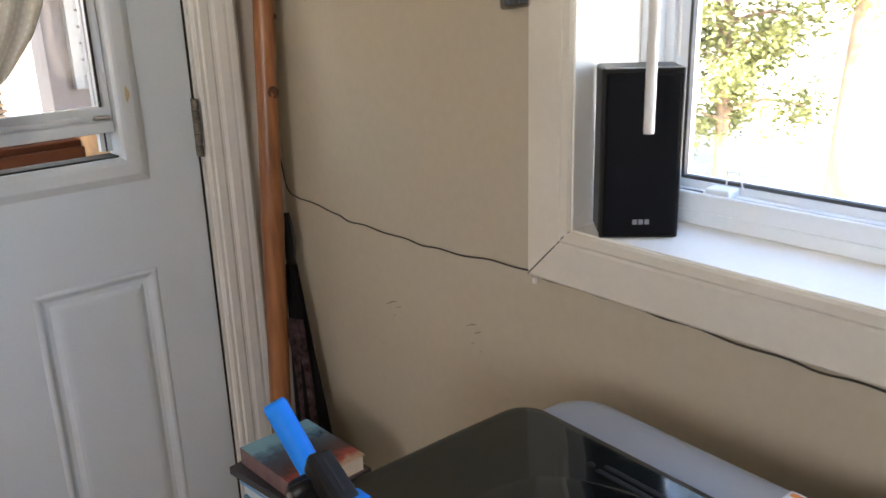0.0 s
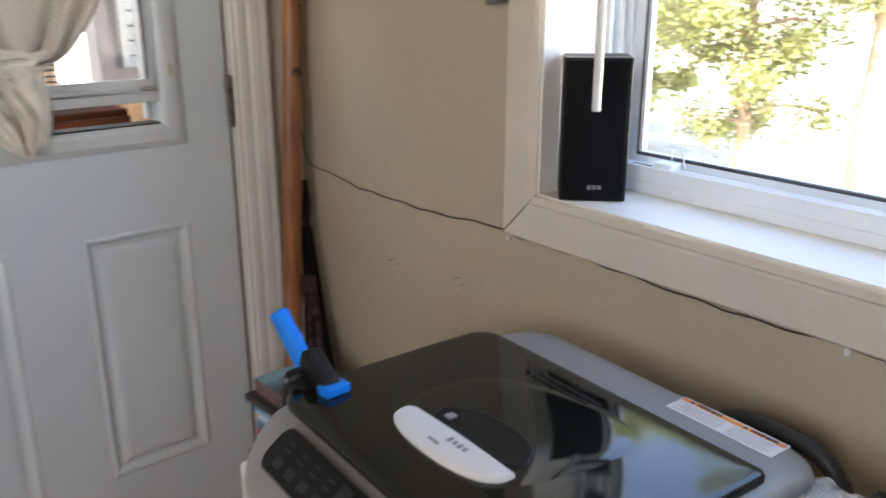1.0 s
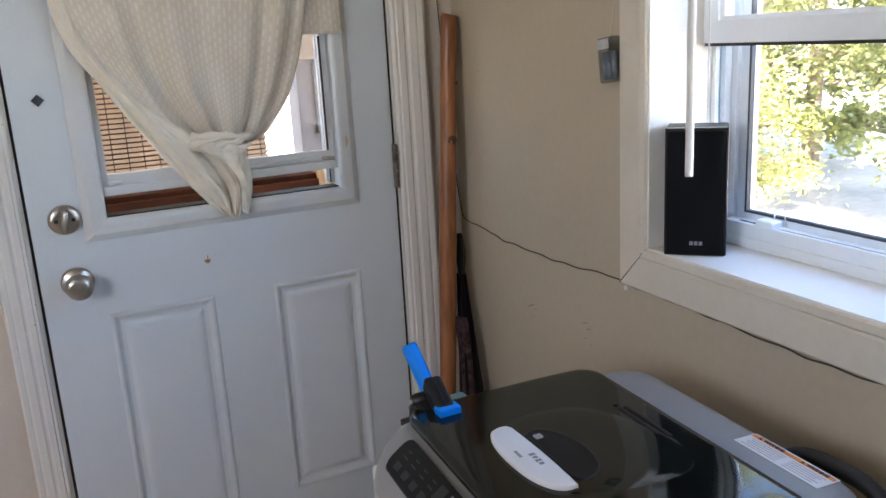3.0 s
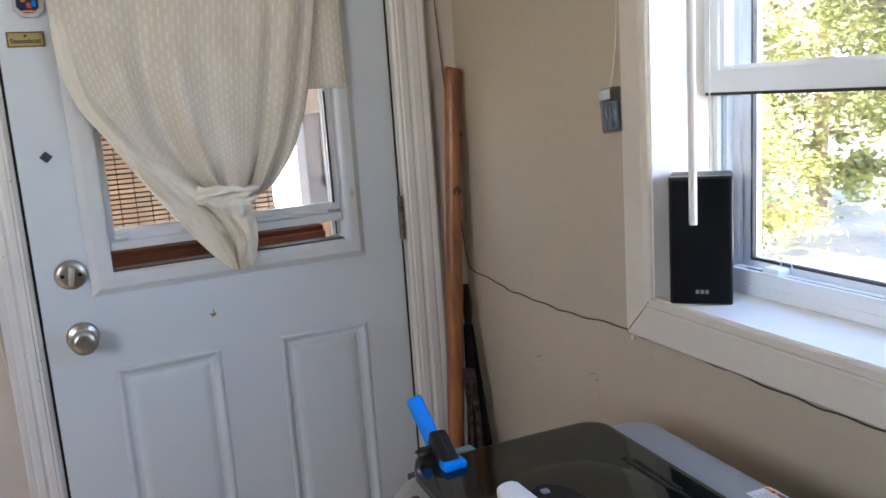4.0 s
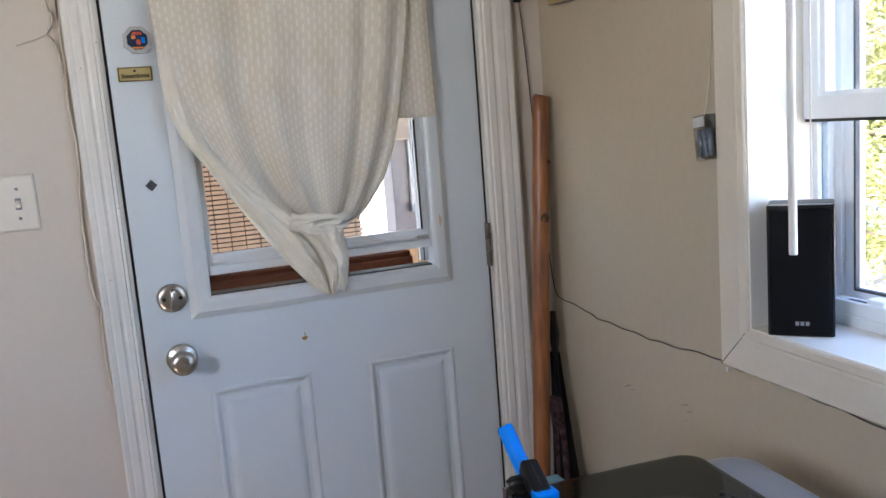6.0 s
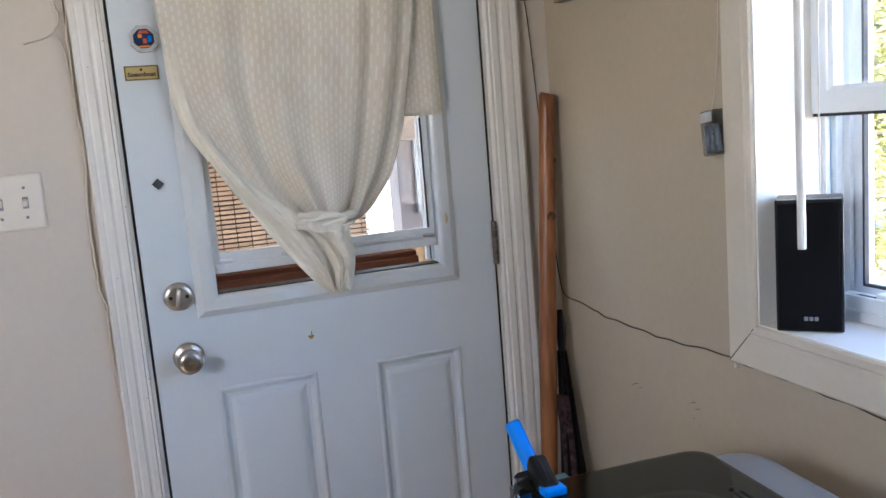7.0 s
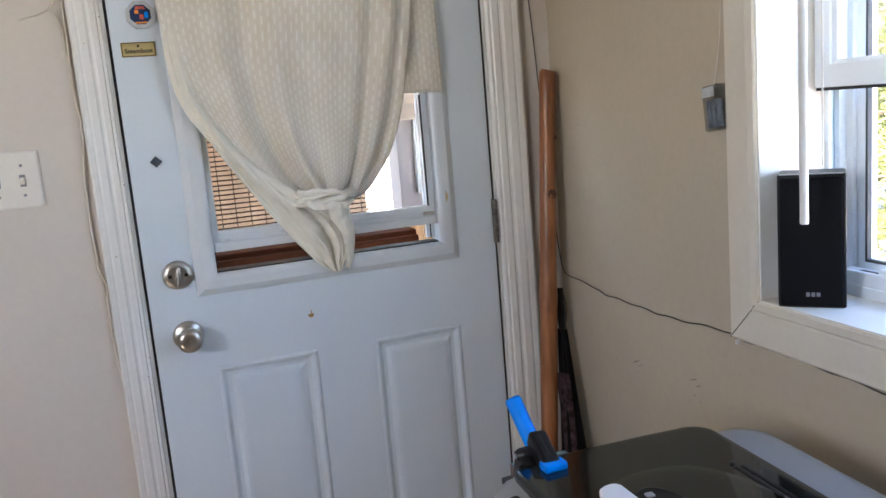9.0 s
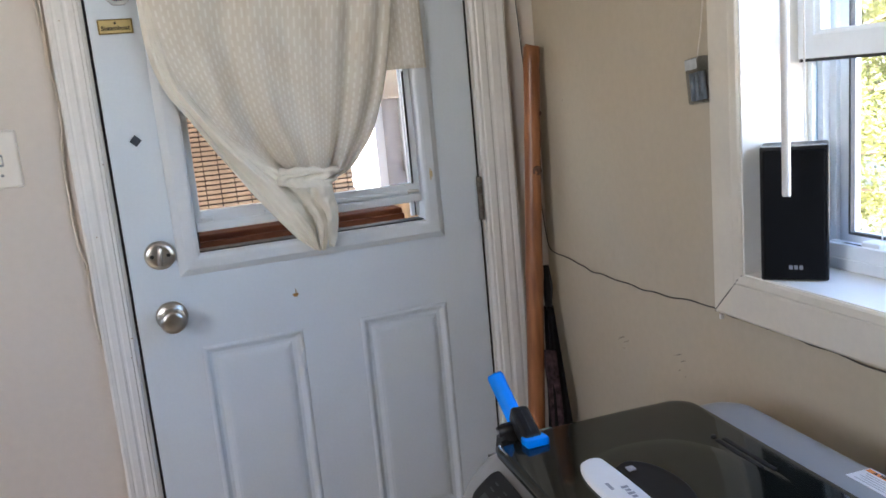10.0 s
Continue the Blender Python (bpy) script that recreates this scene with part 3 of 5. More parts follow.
# ---- curtain on the door ----
def cloth_grid(left, right, nu, nv, depth, name, parent, label="", material=None):
    """A sheet of cloth between two hem lines of (x, z), pushed towards the room by depth(u, v)."""
    lp = smooth_path([(x, 0, z) for x, z in left], nv)
    rp = smooth_path([(x, 0, z) for x, z in right], nv)
    bm = bmesh.new()
    uvl = bm.loops.layers.uv.new("UVMap")
    n = min(len(lp), len(rp))
    grid, wide = [], (Vector(rp[0]) - Vector(lp[0])).length
    for j in range(n):
        v = j / (n - 1)
        row = []
        for i in range(nu + 1):
            u = i / nu
            p = lp[j].lerp(rp[j], u)
            p.y = -depth(u, v, p)
            row.append(bm.verts.new(p))
        grid.append(row)
    drop = [0.0]
    for a, b in zip(lp, lp[1:]):
        drop.append(drop[-1] + (b - a).length)
    for j in range(n - 1):
        for i in range(nu):
            f = bm.faces.new((grid[j][i], grid[j][i + 1], grid[j + 1][i + 1], grid[j + 1][i]))
            for lo, (jj, ii) in zip(f.loops, ((j, i), (j, i + 1), (j + 1, i + 1), (j + 1, i))):
                lo[uvl].uv = (drop[jj], wide * ii / nu)
    ob = part(name, bm, material or CLOTH, parent, label, smooth=True)
    so = ob.modifiers.new("thickness", "SOLIDIFY")
    so.thickness = 0.0016
    return ob


def build_curtain():
    cur = empty("curtain", (-0.6, -0.02, 1.98), "cream woven cotton curtain knotted up on the door window", "curtain")
    left = [(-0.925, 1.975), (-0.910, 1.65), (-0.893, 1.530), (-0.845, 1.400), (-0.780, 1.295), (-0.730, 1.245), (-0.690, 1.222), (-0.660, 1.205)]
    right = [(-0.345, 1.975), (-0.358, 1.694), (-0.399, 1.437), (-0.439, 1.308), (-0.478, 1.246), (-0.508, 1.212), (-0.540, 1.196), (-0.575, 1.194)]

    def depth(u, v, p):
        s = math.sin(math.pi * u)
        d = 0.030 + 0.016 * s + 0.010 * v * s
        d += (0.003 + 0.006 * v) * math.sin(2 * math.pi * (2.6 * u + 0.1 + 0.15 * v)) * s
        for u0, w, h in ((0.33, 0.055, -0.032), (0.44, 0.050, 0.020), (0.80, 0.040, -0.036), (0.875, 0.040, 0.024), (0.62, 0.060, 0.014), (0.19, 0.045, 0.014), (0.955, 0.025, -0.008), (0.55, 0.02, -0.003), (0.0, 0.016, 0.004), (1.0, 0.016, 0.006)):
            d += h * (0.45 + 0.55 * v) * math.exp(-((u - u0 - 0.025 * math.sin(4 * v + 9 * u0)) / w) ** 2)
        k = max(0.0, (v - 0.55) / 0.45)
        d += 0.010 * k * noise.noise(Vector((u * 15, 2.2, v * 2))) + 0.005 * k * k * noise.noise(Vector((u * 34, 5.2, v * 3)))
        d += 0.004 * noise.noise(Vector((p.x * 9, 3.1, p.z * 5))) + 0.0012 * noise.noise(Vector((p.x * 40, 1.1, p.z * 24)))
        return max(d, 0.0165)

    cloth_grid(left, right, 130, 16, depth, "curtain_panel", cur)

    def depth_flap(u, v, p):
        return 0.020 + 0.004 * math.sin(2 * math.pi * (1.3 * u + 0.2)) + 0.003 * v

    cloth_grid([(-0.420, 1.975), (-0.405, 1.70), (-0.402, 1.425)], [(-0.300, 1.975), (-0.306, 1.70), (-0.303, 1.423)], 16, 14, depth_flap, "curtain_flap", cur, "straight-hanging side of the cream curtain")

    def depth_swag(u, v, p):
        grow = min(1.0, 0.05 + 2.0 * v)
        k = min(1.0, max(0.0, (v - 0.45) / 0.2))
        across = (1 - k) * math.sin(math.pi * min(1.0, u ** 0.8)) + k * math.sin(math.pi * 0.66 * u)
        d = 0.026 + 0.007 * min(1.0, 4 * v) + 0.030 * grow * across * (1 - 0.35 * max(0.0, v - 0.6) / 0.4)
        d += 0.0065 * grow * math.sin(2 * math.pi * (1.9 * u + 0.45 * v + 0.1)) * math.sin(math.pi * u)
        d += 0.014 * v * noise.noise(Vector((u * 5 + 1.5 * v, 4.4, v * 4.0))) + 0.011 * v * noise.noise(Vector((u * 12 + 4 * v, 7.7, v * 8)))
        return d + 0.008 * v * v * noise.noise(Vector((p.x * 60 + 30 * p.z, 1.7, p.z * 60))) + 0.0012 * noise.noise(Vector((p.x * 120, 6.1, p.z * 90)))

    swag_l = [(-0.906, 1.70), (-0.904, 1.519), (-0.881, 1.423), (-0.842, 1.359), (-0.803, 1.294), (-0.752, 1.213), (-0.699, 1.136), (-0.649, 1.070), (-0.6115, 1.035)]
    swag_r = [(-0.893, 1.70), (-0.860, 1.515), (-0.838, 1.425), (-0.798, 1.356), (-0.746, 1.295), (-0.674, 1.231), (-0.610, 1.180), (-0.575, 1.110), (-0.590, 1.034)]
    cloth_grid(swag_l, swag_r, 44, 12, depth_swag, "curtain_tail", cur, "side hem swept down into the crumpled tail below the knot", CLOTHP)

    def depth_frill(u, v, p):
        d = 0.084 + 0.016 * math.sin(math.pi * u) - 0.012 * v - 0.030 * max(0.0, 1 - 5 * v)
        d += 0.007 * math.sin(2 * math.pi * (1.6 * v + 0.5 * u)) * (1 - u) + 0.016 * (1 - u) ** 3
        return d + 0.012 * noise.noise(Vector((p.x * 32, 2.7, p.z * 26))) + 0.006 * noise.noise(Vector((p.x * 90, 8.7, p.z * 60)))

    frill_l = [(-0.668, 1.214), (-0.655, 1.193), (-0.626, 1.178), (-0.604, 1.150), (-0.592, 1.120), (-0.588, 1.080), (-0.590, 1.050)]
    frill_r = [(-0.571, 1.212), (-0.566, 1.187), (-0.564, 1.161), (-0.560, 1.128), (-0.561, 1.095), (-0.566, 1.064), (-0.574, 1.042)]
    cloth_grid(frill_l, frill_r, 36, 12, depth_frill, "knot_frill", cur, "loose cream frill hanging out of the knot", CLOTHP)
    # the knot: a twisted band round the gathered cloth
    for k in range(4):
        c = Vector((-0.612, -0.060, 1.208 - 0.0055 * (k - 1.5)))
        w, h = 0.066 - 0.006 * abs(k - 1.5), 0.009 + 0.005 * (k % 3)
        pts, rs = [], []
        for a in np.linspace(0, 2 * math.pi, 30, endpoint=False):
            j = 0.006 * noise.noise(Vector((math.cos(a) * 2, math.sin(a) * 2, k * 3.3)))
            pts.append(c + Vector((w * math.cos(a), -0.024 * math.sin(a) * (1 if math.sin(a) > 0 else 0.6) + j, h * math.sin(a + 0.9 * k) * 0.8 - 0.006 * math.cos(a) + j)))
            rs.append(0.0062 + 0.0042 * noise.noise(Vector((math.cos(a) * 3, math.sin(a) * 3, 9 + k))))
        part("knot_fold", tube(pts, rs, 10, closed=True), CLOTHP, cur, smooth=True)
    part("curtain_rod", tube([(-0.945, -0.022, 1.980), (-0.285, -0.022, 1.980)], 0.006, 10), WHITEP, cur)
    for x in (-0.935, -0.295):
        part("rod_bracket", box(x - 0.006, x + 0.006, -0.030, -0.0005, 1.970, 1.992, 0.002), WHITEP, cur)
    on_door(cur)


CLOTHP = mat("plain_cream_cotton", (0.74, 0.705, 0.62), 0.9, var=0.05, scale=25, fine=300, bump=0.6, bump_scale=110, sheen=0.2)
build_curtain()


# ---- small things on the door and walls ----
def ngon(points, place, t0, t1):
    """A flat plate of the given outline, from depth t0 to t1."""
    b = bmesh.new()
    f0 = [b.verts.new(place(u, v, t0)) for u, v in points]
    f1 = [b.verts.new(place(u, v, t1)) for u, v in points]
    n = len(points)
    b.faces.new(f0[::-1])
    b.faces.new(f1)
    for k in range(n):
        b.faces.new((f0[k], f0[(k + 1) % n], f1[(k + 1) % n], f1[k]))
    return b


def circle(cx, cz, r, n, turn=0.0):
    return [(cx + r * math.cos(2 * math.pi * k / n + turn), cz + r * math.sin(2 * math.pi * k / n + turn)) for k in range(n)]


def lettering(text, size, m, material, parent, name="lettering"):
    cu = bpy.data.curves.new("text", "FONT")
    cu.body = text
    cu.size = size
    cu.extrude = 0.0003
    cu.offset = 0.0003
    cu.align_x, cu.align_y = "CENTER", "CENTER"
    ob = new("text_tmp", cu)
    me = bpy.data.meshes.new_from_object(ob.evaluated_get(bpy.context.evaluated_depsgraph_get()))
    bpy.data.objects.remove(ob)
    me.materials.clear()
    me.materials.append(material)
    t = new(name, me)
    t.matrix_world = m
    if parent:
        t.parent = parent
        t.matrix_parent_inverse = parent.matrix_world.inverted()
    return t


def build_door_things():
    tag = empty("souvenir_plaque", (-0.952, -0.001, 1.558), "small gold name plaque magnet reading Steamboat, on the door", "magnet")
    part("plate", box(-0.986, -0.919, -0.004, -0.0003, 1.543, 1.573, 0.0012), DARKGOLD, tag)
    part("face", box(-0.983, -0.922, -0.0046, -0.004, 1.5455, 1.5705), BRASS, tag)
    face_room = Matrix.Rotation(radians(90), 4, "X")
    lettering("Steamboat", 0.0128, Matrix.Translation((-0.9525, -0.0048, 1.5545)) @ face_room, INK, tag)
    bm = ngon([(-0.9555, 1.5625), (-0.9505, 1.5625), (-0.951, 1.568), (-0.9545, 1.5665)], on_door_wall, -0.0052, -0.0046)
    part("emblem", bm, INK, tag)

    mg = empty("octagonal_magnet", (-0.940, -0.001, 1.628), "clear octagonal fridge magnet with a red and blue picture", "magnet")
    part("rim", ngon(circle(-0.940, 1.628, 0.030, 8, math.pi / 8), on_door_wall, -0.008, -0.0003), CLEARP, mg)
    part("picture", ngon(circle(-0.940, 1.628, 0.0215, 8, math.pi / 8), on_door_wall, -0.0088, -0.0081), NAVY, mg)
    part("red_band", ngon([(-0.950, 1.6385), (-0.929, 1.6385), (-0.932, 1.6445), (-0.947, 1.6445)], on_door_wall, -0.0094, -0.0089), REDP, mg)
    part("red_band", box(-0.942, -0.934, -0.0094, -0.0089, 1.618, 1.628), REDP, mg)
    part("yellow_patch", box(-0.951, -0.943, -0.0094, -0.0089, 1.630, 1.637), ORANGE, mg)
    part("sky_patch", box(-0.932, -0.925, -0.0094, -0.0089, 1.621, 1.633), BLUE, mg)
    part("caption_bar", box(-0.951, -0.929, -0.0094, -0.0089, 1.610, 1.6135), ORANGE, mg)

    on_door(tag)
    on_door(mg)
    dm = part("diamond_sticker", ngon(circle(-0.949, 1.321, 0.0125, 4), on_door_wall, -0.003, -0.0003), SLATE)
    tagged(on_door(dm), "small dark slate diamond stuck on the door", "sticker")

    sw = empty("light_switch", (-1.223, -0.002, 1.309), "white two-gang toggle light switch plate", "light switch")
    part("cover_plate", nested(-1.284, -1.168, 1.252, 1.369, [(0, -0.0003), (0.0, -0.002), (0.003, -0.0055), (0.006, -0.0065)], on_door_wall), SWITCH, sw)
    for x in (-1.249, -1.203):
        part("toggle_slot", box(x - 0.0055, x + 0.0055, -0.0072, -0.0066, 1.297, 1.321), GREYINK, sw)
        m = Matrix.Translation((x, -0.010, 1.310)) @ Matrix.Rotation(radians(-28 if x < -1.23 else 26), 4, "X")
        part("toggle", box(-0.0043, 0.0043, -0.009, 0.004, -0.0055, 0.0055, 0.0015, m=m), SWITCH, sw)
        for z in (1.279, 1.340):
            part("screw", lathe([(0, 0.0), (0.0032, 0.0), (0.0024, 0.0012), (0, 0.0012)], Matrix.Translation((x, -0.0064, z)) @ face_room, 10), GREYINK, sw)
    on_door(sw)

    pts = [(-1.077, -0.006, 1.90), (-1.0773, -0.006, 1.713), (-1.083, -0.006, 1.646), (-1.0831, -0.006, 1.589), (-1.0851, -0.006, 1.486), (-1.0811, -0.006, 1.428), (-1.0823, -0.006, 1.369), (-1.0883, -0.006, 1.322), (-1.0921, -0.005, 1.251), (-1.0915, -0.006, 1.129), (-1.0862, -0.007, 1.093), (-1.0802, -0.007, 1.071), (-1.0823, -0.006, 1.028), (-1.083, -0.006, 0.952), (-1.0781, -0.006, 0.875), (-1.0724, -0.007, 0.802), (-1.0695, -0.007, 0.742), (-1.0735, -0.006, 0.664), (-1.077, -0.006, 0.52), (-1.073, -0.006, 0.03)]
    wi = part("casing_cable", tube(smooth_path(pts, 6), 0.0026, 8), WIREW, smooth=True)
    tagged(on_door(wi), "thin cream cable run down beside the door casing", "cable")
    pts = [(-1.108, -0.004, 1.90), (-1.1026, -0.004, 1.714), (-1.0941, -0.005, 1.686), (-1.0971, -0.005, 1.663), (-1.1064, -0.004, 1.647), (-1.099, -0.006, 1.633), (-1.0912, -0.006, 1.607), (-1.0892, -0.005, 1.567), (-1.0874, -0.004, 1.533), (-1.089, -0.003, 1.49)]
    wi = part("looped_cable", tube(smooth_path(pts, 6), 0.0020, 7), WIREW, smooth=True)
    tagged(on_door(wi), "thin cream cable looped over a nail beside the casing", "cable")
    pts = [(-1.164, -0.0015, 1.626), (-1.148, -0.003, 1.631), (-1.131, -0.003, 1.635), (-1.118, -0.003, 1.641), (-1.108, -0.004, 1.646)]
    wi = part("painted_wire", tube(smooth_path(pts, 5), 0.0016, 6), WALL_DOOR, smooth=True)
    tagged(on_door(wi), "short wire end painted over on the off-white wall", "cable")
    # thin brown tube added as the shadow line of the casing's gap
    pts = [(x - 0.0048, -0.0022, z) for x, y, z in ((-1.075, 0, 1.90), (-1.079, 0, 1.646), (-1.081, 0, 1.486), (-1.077, 0, 1.428), (-1.079, 0, 1.369), (-1.0845, 0, 1.322), (-1.089, 0, 1.251), (-1.088, 0, 1.129), (-1.078, 0, 1.071), (-1.079, 0, 0.952), (-1.074, 0, 0.875), (-1.068, 0, 0.802), (-1.066, 0, 0.742), (-1.070, 0, 0.664), (-1.073, 0, 0.52), (-1.070, 0, 0.03))]
    wi = part("casing_gap_line", tube(smooth_path(pts, 6), 0.0016, 6), GAPBR, smooth=True)
    tagged(on_door(wi), "thin brown line for the shadowed gap beside the door casing", "cable")

    pts = [(-0.060, -0.003, 1.72), (-0.049, -0.004, 1.612), (-0.042, -0.006, 1.492), (-0.035, -0.005, 1.384), (-0.026, -0.005, 1.25), (-0.016, -0.004, 1.10), (-0.006, -0.006, 0.985), (-0.005, -0.020, 0.946), (-0.006, -0.06, 0.936), (-0.0105, -0.17, 0.929), (-0.013, -0.22, 0.924), (-0.0165, -0.299, 0.923), (-0.020, -0.40, 0.922), (-0.0235, -0.475, 0.925), (-0.0275, -0.57, 0.930)]
    pts += [(-0.041 * s - 0.0035, -s, z) for s, z in ((0.665, 0.9365), (0.72, 0.9335), (0.80, 0.9325), (0.88, 0.9325), (0.96, 0.931), (1.06, 0.927), (1.13, 0.928), (1.21, 0.931), (1.30, 0.932), (1.45, 0.932), (1.70, 0.930))]
    run = smooth_path(pts, 6)
    for k, p in enumerate(run):
        p.z += 0.0016 * math.sin(0.9 * k) * (p.y < -0.05) + 0.001 * math.sin(0.37 * k + 1)
    wi = part("speaker_wire", tube(run, 0.0014, 7), WIRE, smooth=True)
    tagged(wi, "thin dark speaker wire clipped along the wall", "cable")
    for y, z in ((-0.695, 0.927), (-1.269, 0.929)):
        c = part("cable_clip", box(-0.007, -0.0003, y - 0.003, y + 0.003, z - 0.006, z + 0.003, 0.0012), WHITEP)
        tagged(skewed(c), "tiny white cable clip nailed to the wall", "cable clip", "cable clips")

    # battery box hung by its wire
    bb = empty("battery_box", (-0.02, -0.668, 1.37), "clear plastic battery box hung on its wire beside the window", "battery box")
    tilt = Matrix.Translation((-0.016, -0.668, 1.337)) @ Matrix.Rotation(radians(-7), 4, "X")
    part("case", box(-0.0125, 0.0125, -0.021, 0.021, -0.039, 0.039, 0.004, m=tilt), CASEP, bb)
    for k in range(3):
        part("battery", tube([tilt @ Vector((-0.003, -0.013 + 0.013 * k, -0.033)), tilt @ Vector((-0.003, -0.013 + 0.013 * k, 0.014))], 0.0058, 10), BATT, bb, smooth=True)
    part("label", box(-0.0142, -0.0127, -0.016, 0.016, 0.019, 0.036, 0.0005, m=tilt), CLEARP, bb)
    part("wire", tube(smooth_path([(-0.016, -0.664, 1.374), (-0.010, -0.674, 1.46), (-0.006, -0.677, 1.60), (-0.005, -0.679, 1.85), (-0.001, -0.677, 1.97)], 5), 0.0009, 6), WIREW, bb)
    skewed(bb)

    pf = empty("picture_frame", (-0.01, -0.26, 1.65), "dark gilt picture frame hung on the cream wall", "picture frame")
    m = Matrix.Translation((0, -0.097, 1.645)) @ Matrix.Rotation(radians(2.0), 4, "X")
    part("frame", plate([-0.40, -0.378, -0.022, 0.0], [0.0, 0.022, 0.498, 0.52], [(-0.378, -0.022, 0.022, 0.498)], -0.022, -0.001, lambda u, v, d: m @ Vector((d, u, v))), FRAMEW, pf)
    part("gilt_edge", nested(-0.40, 0.0, 0.0, 0.52, [(0.001, -0.0222), (0.006, -0.0255), (0.010, -0.0235)], lambda u, v, d: m @ Vector((d, u, v)), cap=False), BRASS, pf)
    part("picture", box(-0.008, -0.004, -0.380, -0.020, 0.020, 0.500, m=m), PAPER, pf)
    skewed(pf)
    sn = empty("wall_sensor", (-0.083, -0.01, 1.70), "small dark and white sensor on the corner wall", "sensor")
    part("housing", box(-0.081, -0.053, -0.022, -0.0005, 1.672, 1.745, 0.004), WHITEP, sn)
    part("lens", box(-0.078, -0.056, -0.0245, -0.018, 1.664, 1.690, 0.003), SPKBOX, sn)

    # scuffs in the wall paint
    rnd = random.Random(3)
    for y, z, w, h in ((-0.341, 0.7925, 0.030, 0.0014), (-0.362, 0.789, 0.020, 0.0010), (-0.351, 0.771, 0.004, 0.0012), (-0.552, 0.813, 0.024, 0.0014), (-0.568, 0.804, 0.018, 0.0014), (-0.556, 0.782, 0.005, 0.0015), (-0.575, 0.774, 0.003, 0.0015), (-0.13, 1.31, 0.002, 0.002)):
        out = [(y + 0.5 * w * math.cos(a) * (1 + 0.4 * rnd.uniform(-1, 1)), z + 0.6 * h * math.sin(a) * (1 + 0.4 * rnd.uniform(-1, 1)) - 0.22 * w * math.cos(a)) for a in np.linspace(0, 2 * math.pi, 11, endpoint=False)]
        s = part("wall_scuff", ngon(out, on_window_wall, -0.0006, 0.0005), SCUFF)
        tagged(skewed(s), "small grey scuff in the cream wall paint", "scuff", "wall scuffs", "structure")


GAPBR = mat("brown_gap_line", (0.16, 0.115, 0.075), 0.6, var=0.25, bump=0)
DARKGOLD = mat("dull_gold_plate", (0.20, 0.15, 0.05), 0.4, metal=0.6, var=0.1, bump=0.02)
INK = mat("black_ink", (0.02, 0.02, 0.015), 0.5, var=0.1, bump=0)
CLEARP = mat("cloudy_clear_plastic", (0.50, 0.52, 0.54), 0.15, var=0.1, scale=60, bump=0.03)
NAVY = mat("dark_blue_print", (0.010, 0.025, 0.08), 0.3, var=0.3, scale=90, bump=0)
REDP = mat("red_print", (0.55, 0.10, 0.06), 0.4, var=0.25, scale=90, bump=0)
SLATE = mat("dark_slate", (0.045, 0.055, 0.075), 0.45, var=0.3, scale=80, bump=0.1)
SWITCH = mat("white_switch_plastic", (0.76, 0.72, 0.66), 0.3, var=0.03, bump=0.02)
BATT = mat("grey_battery_sleeve", (0.30, 0.34, 0.40), 0.3, metal=0.4, var=0.2, scale=90, bump=0)
CASEP = glass_mat("clear_case_plastic", (0.72, 0.74, 0.76))
FRAMEW = mat("dark_frame_wood", (0.07, 0.045, 0.03), 0.4, var=0.3, scale=20, bump=0.1)
SCUFF = mat("grey_scuff", (0.22, 0.19, 0.16), 0.8, var=0.3, scale=200, bump=0.1)
build_door_things()


# ---- speaker on the sill ----
def build_speaker():
    z0 = WZ0 + 0.0032
    a, b = Vector((-0.0190, -0.8185, 0)), Vector((0.0522, -0.8867, 0))
    ang = math.atan2(b.y - a.y, b.x - a.x)
    m = Matrix.Translation((a.x, a.y, z0)) @ Matrix.Rotation(ang, 4, "Z")
    w, h, d = (b - a).length, 0.2125, 0.068
    sp = empty("loudspeaker", m, "small black box loudspeaker standing on the window sill", "loudspeaker")
    part("cabinet", box(0, w, 0.006, d, 0.002, h, 0.004, m=m), SPKBOX, sp)
    part("front_frame", box(0.0, w, 0.0, 0.0065, 0.0, h, 0.003, m=m), SPKBOX, sp)
    part("grille", box(0.004, w - 0.004, -0.0035, 0.0005, 0.004, h - 0.006, 0.003, m=m), SPK, sp, "black cloth grille")
    cx = w * 0.52
    for k, (dx, ww) in enumerate(((-0.0075, 0.0045), (0.0, 0.0050), (0.0075, 0.0045))):
        bm = box(cx + dx - 0.0028, cx + dx + 0.0028, -0.0043, -0.0035, 0.019, 0.0255, 0.0003, 1, m=m)
        part("badge", bm, GREYINK, sp)
    part("trim_line", box(0.003, w - 0.003, -0.0008, 0.0012, h - 0.0012, h + 0.0006, m=m), SILVER, sp, "thin silver trim line")
    skewed(sp)


build_speaker()


# ---- washing machine ----
def deck(x):
    """Height of the machine's top at x: level at the back, falling at the front."""
    if x > -0.505:
        return 0.912 - 0.02 * max(0.0, (-0.30 - x)) 
    return 0.908 - 0.80 * (-0.505 - x)


def rounded_rect(x0, x1, y0, y1, r, n=7):
    """A rectangle with round corners; r is one radius, or one for each corner from the far back one round by the front."""
    pts = []
    ra, rb, rc, rd = r if isinstance(r, tuple) else (r, r, r, r)
    for cx, cy, a0, r in ((x1 - ra, y1 - ra, 0, ra), (x0 + rb, y1 - rb, 90, rb), (x0 + rc, y0 + rc, 180, rc), (x1 - rd, y0 + rd, 270, rd)):
        for k in range(n + 1):
            a = radians(a0 + 90 * k / n)
            pts.append((cx + r * math.cos(a), cy + r * math.sin(a)))
    return pts


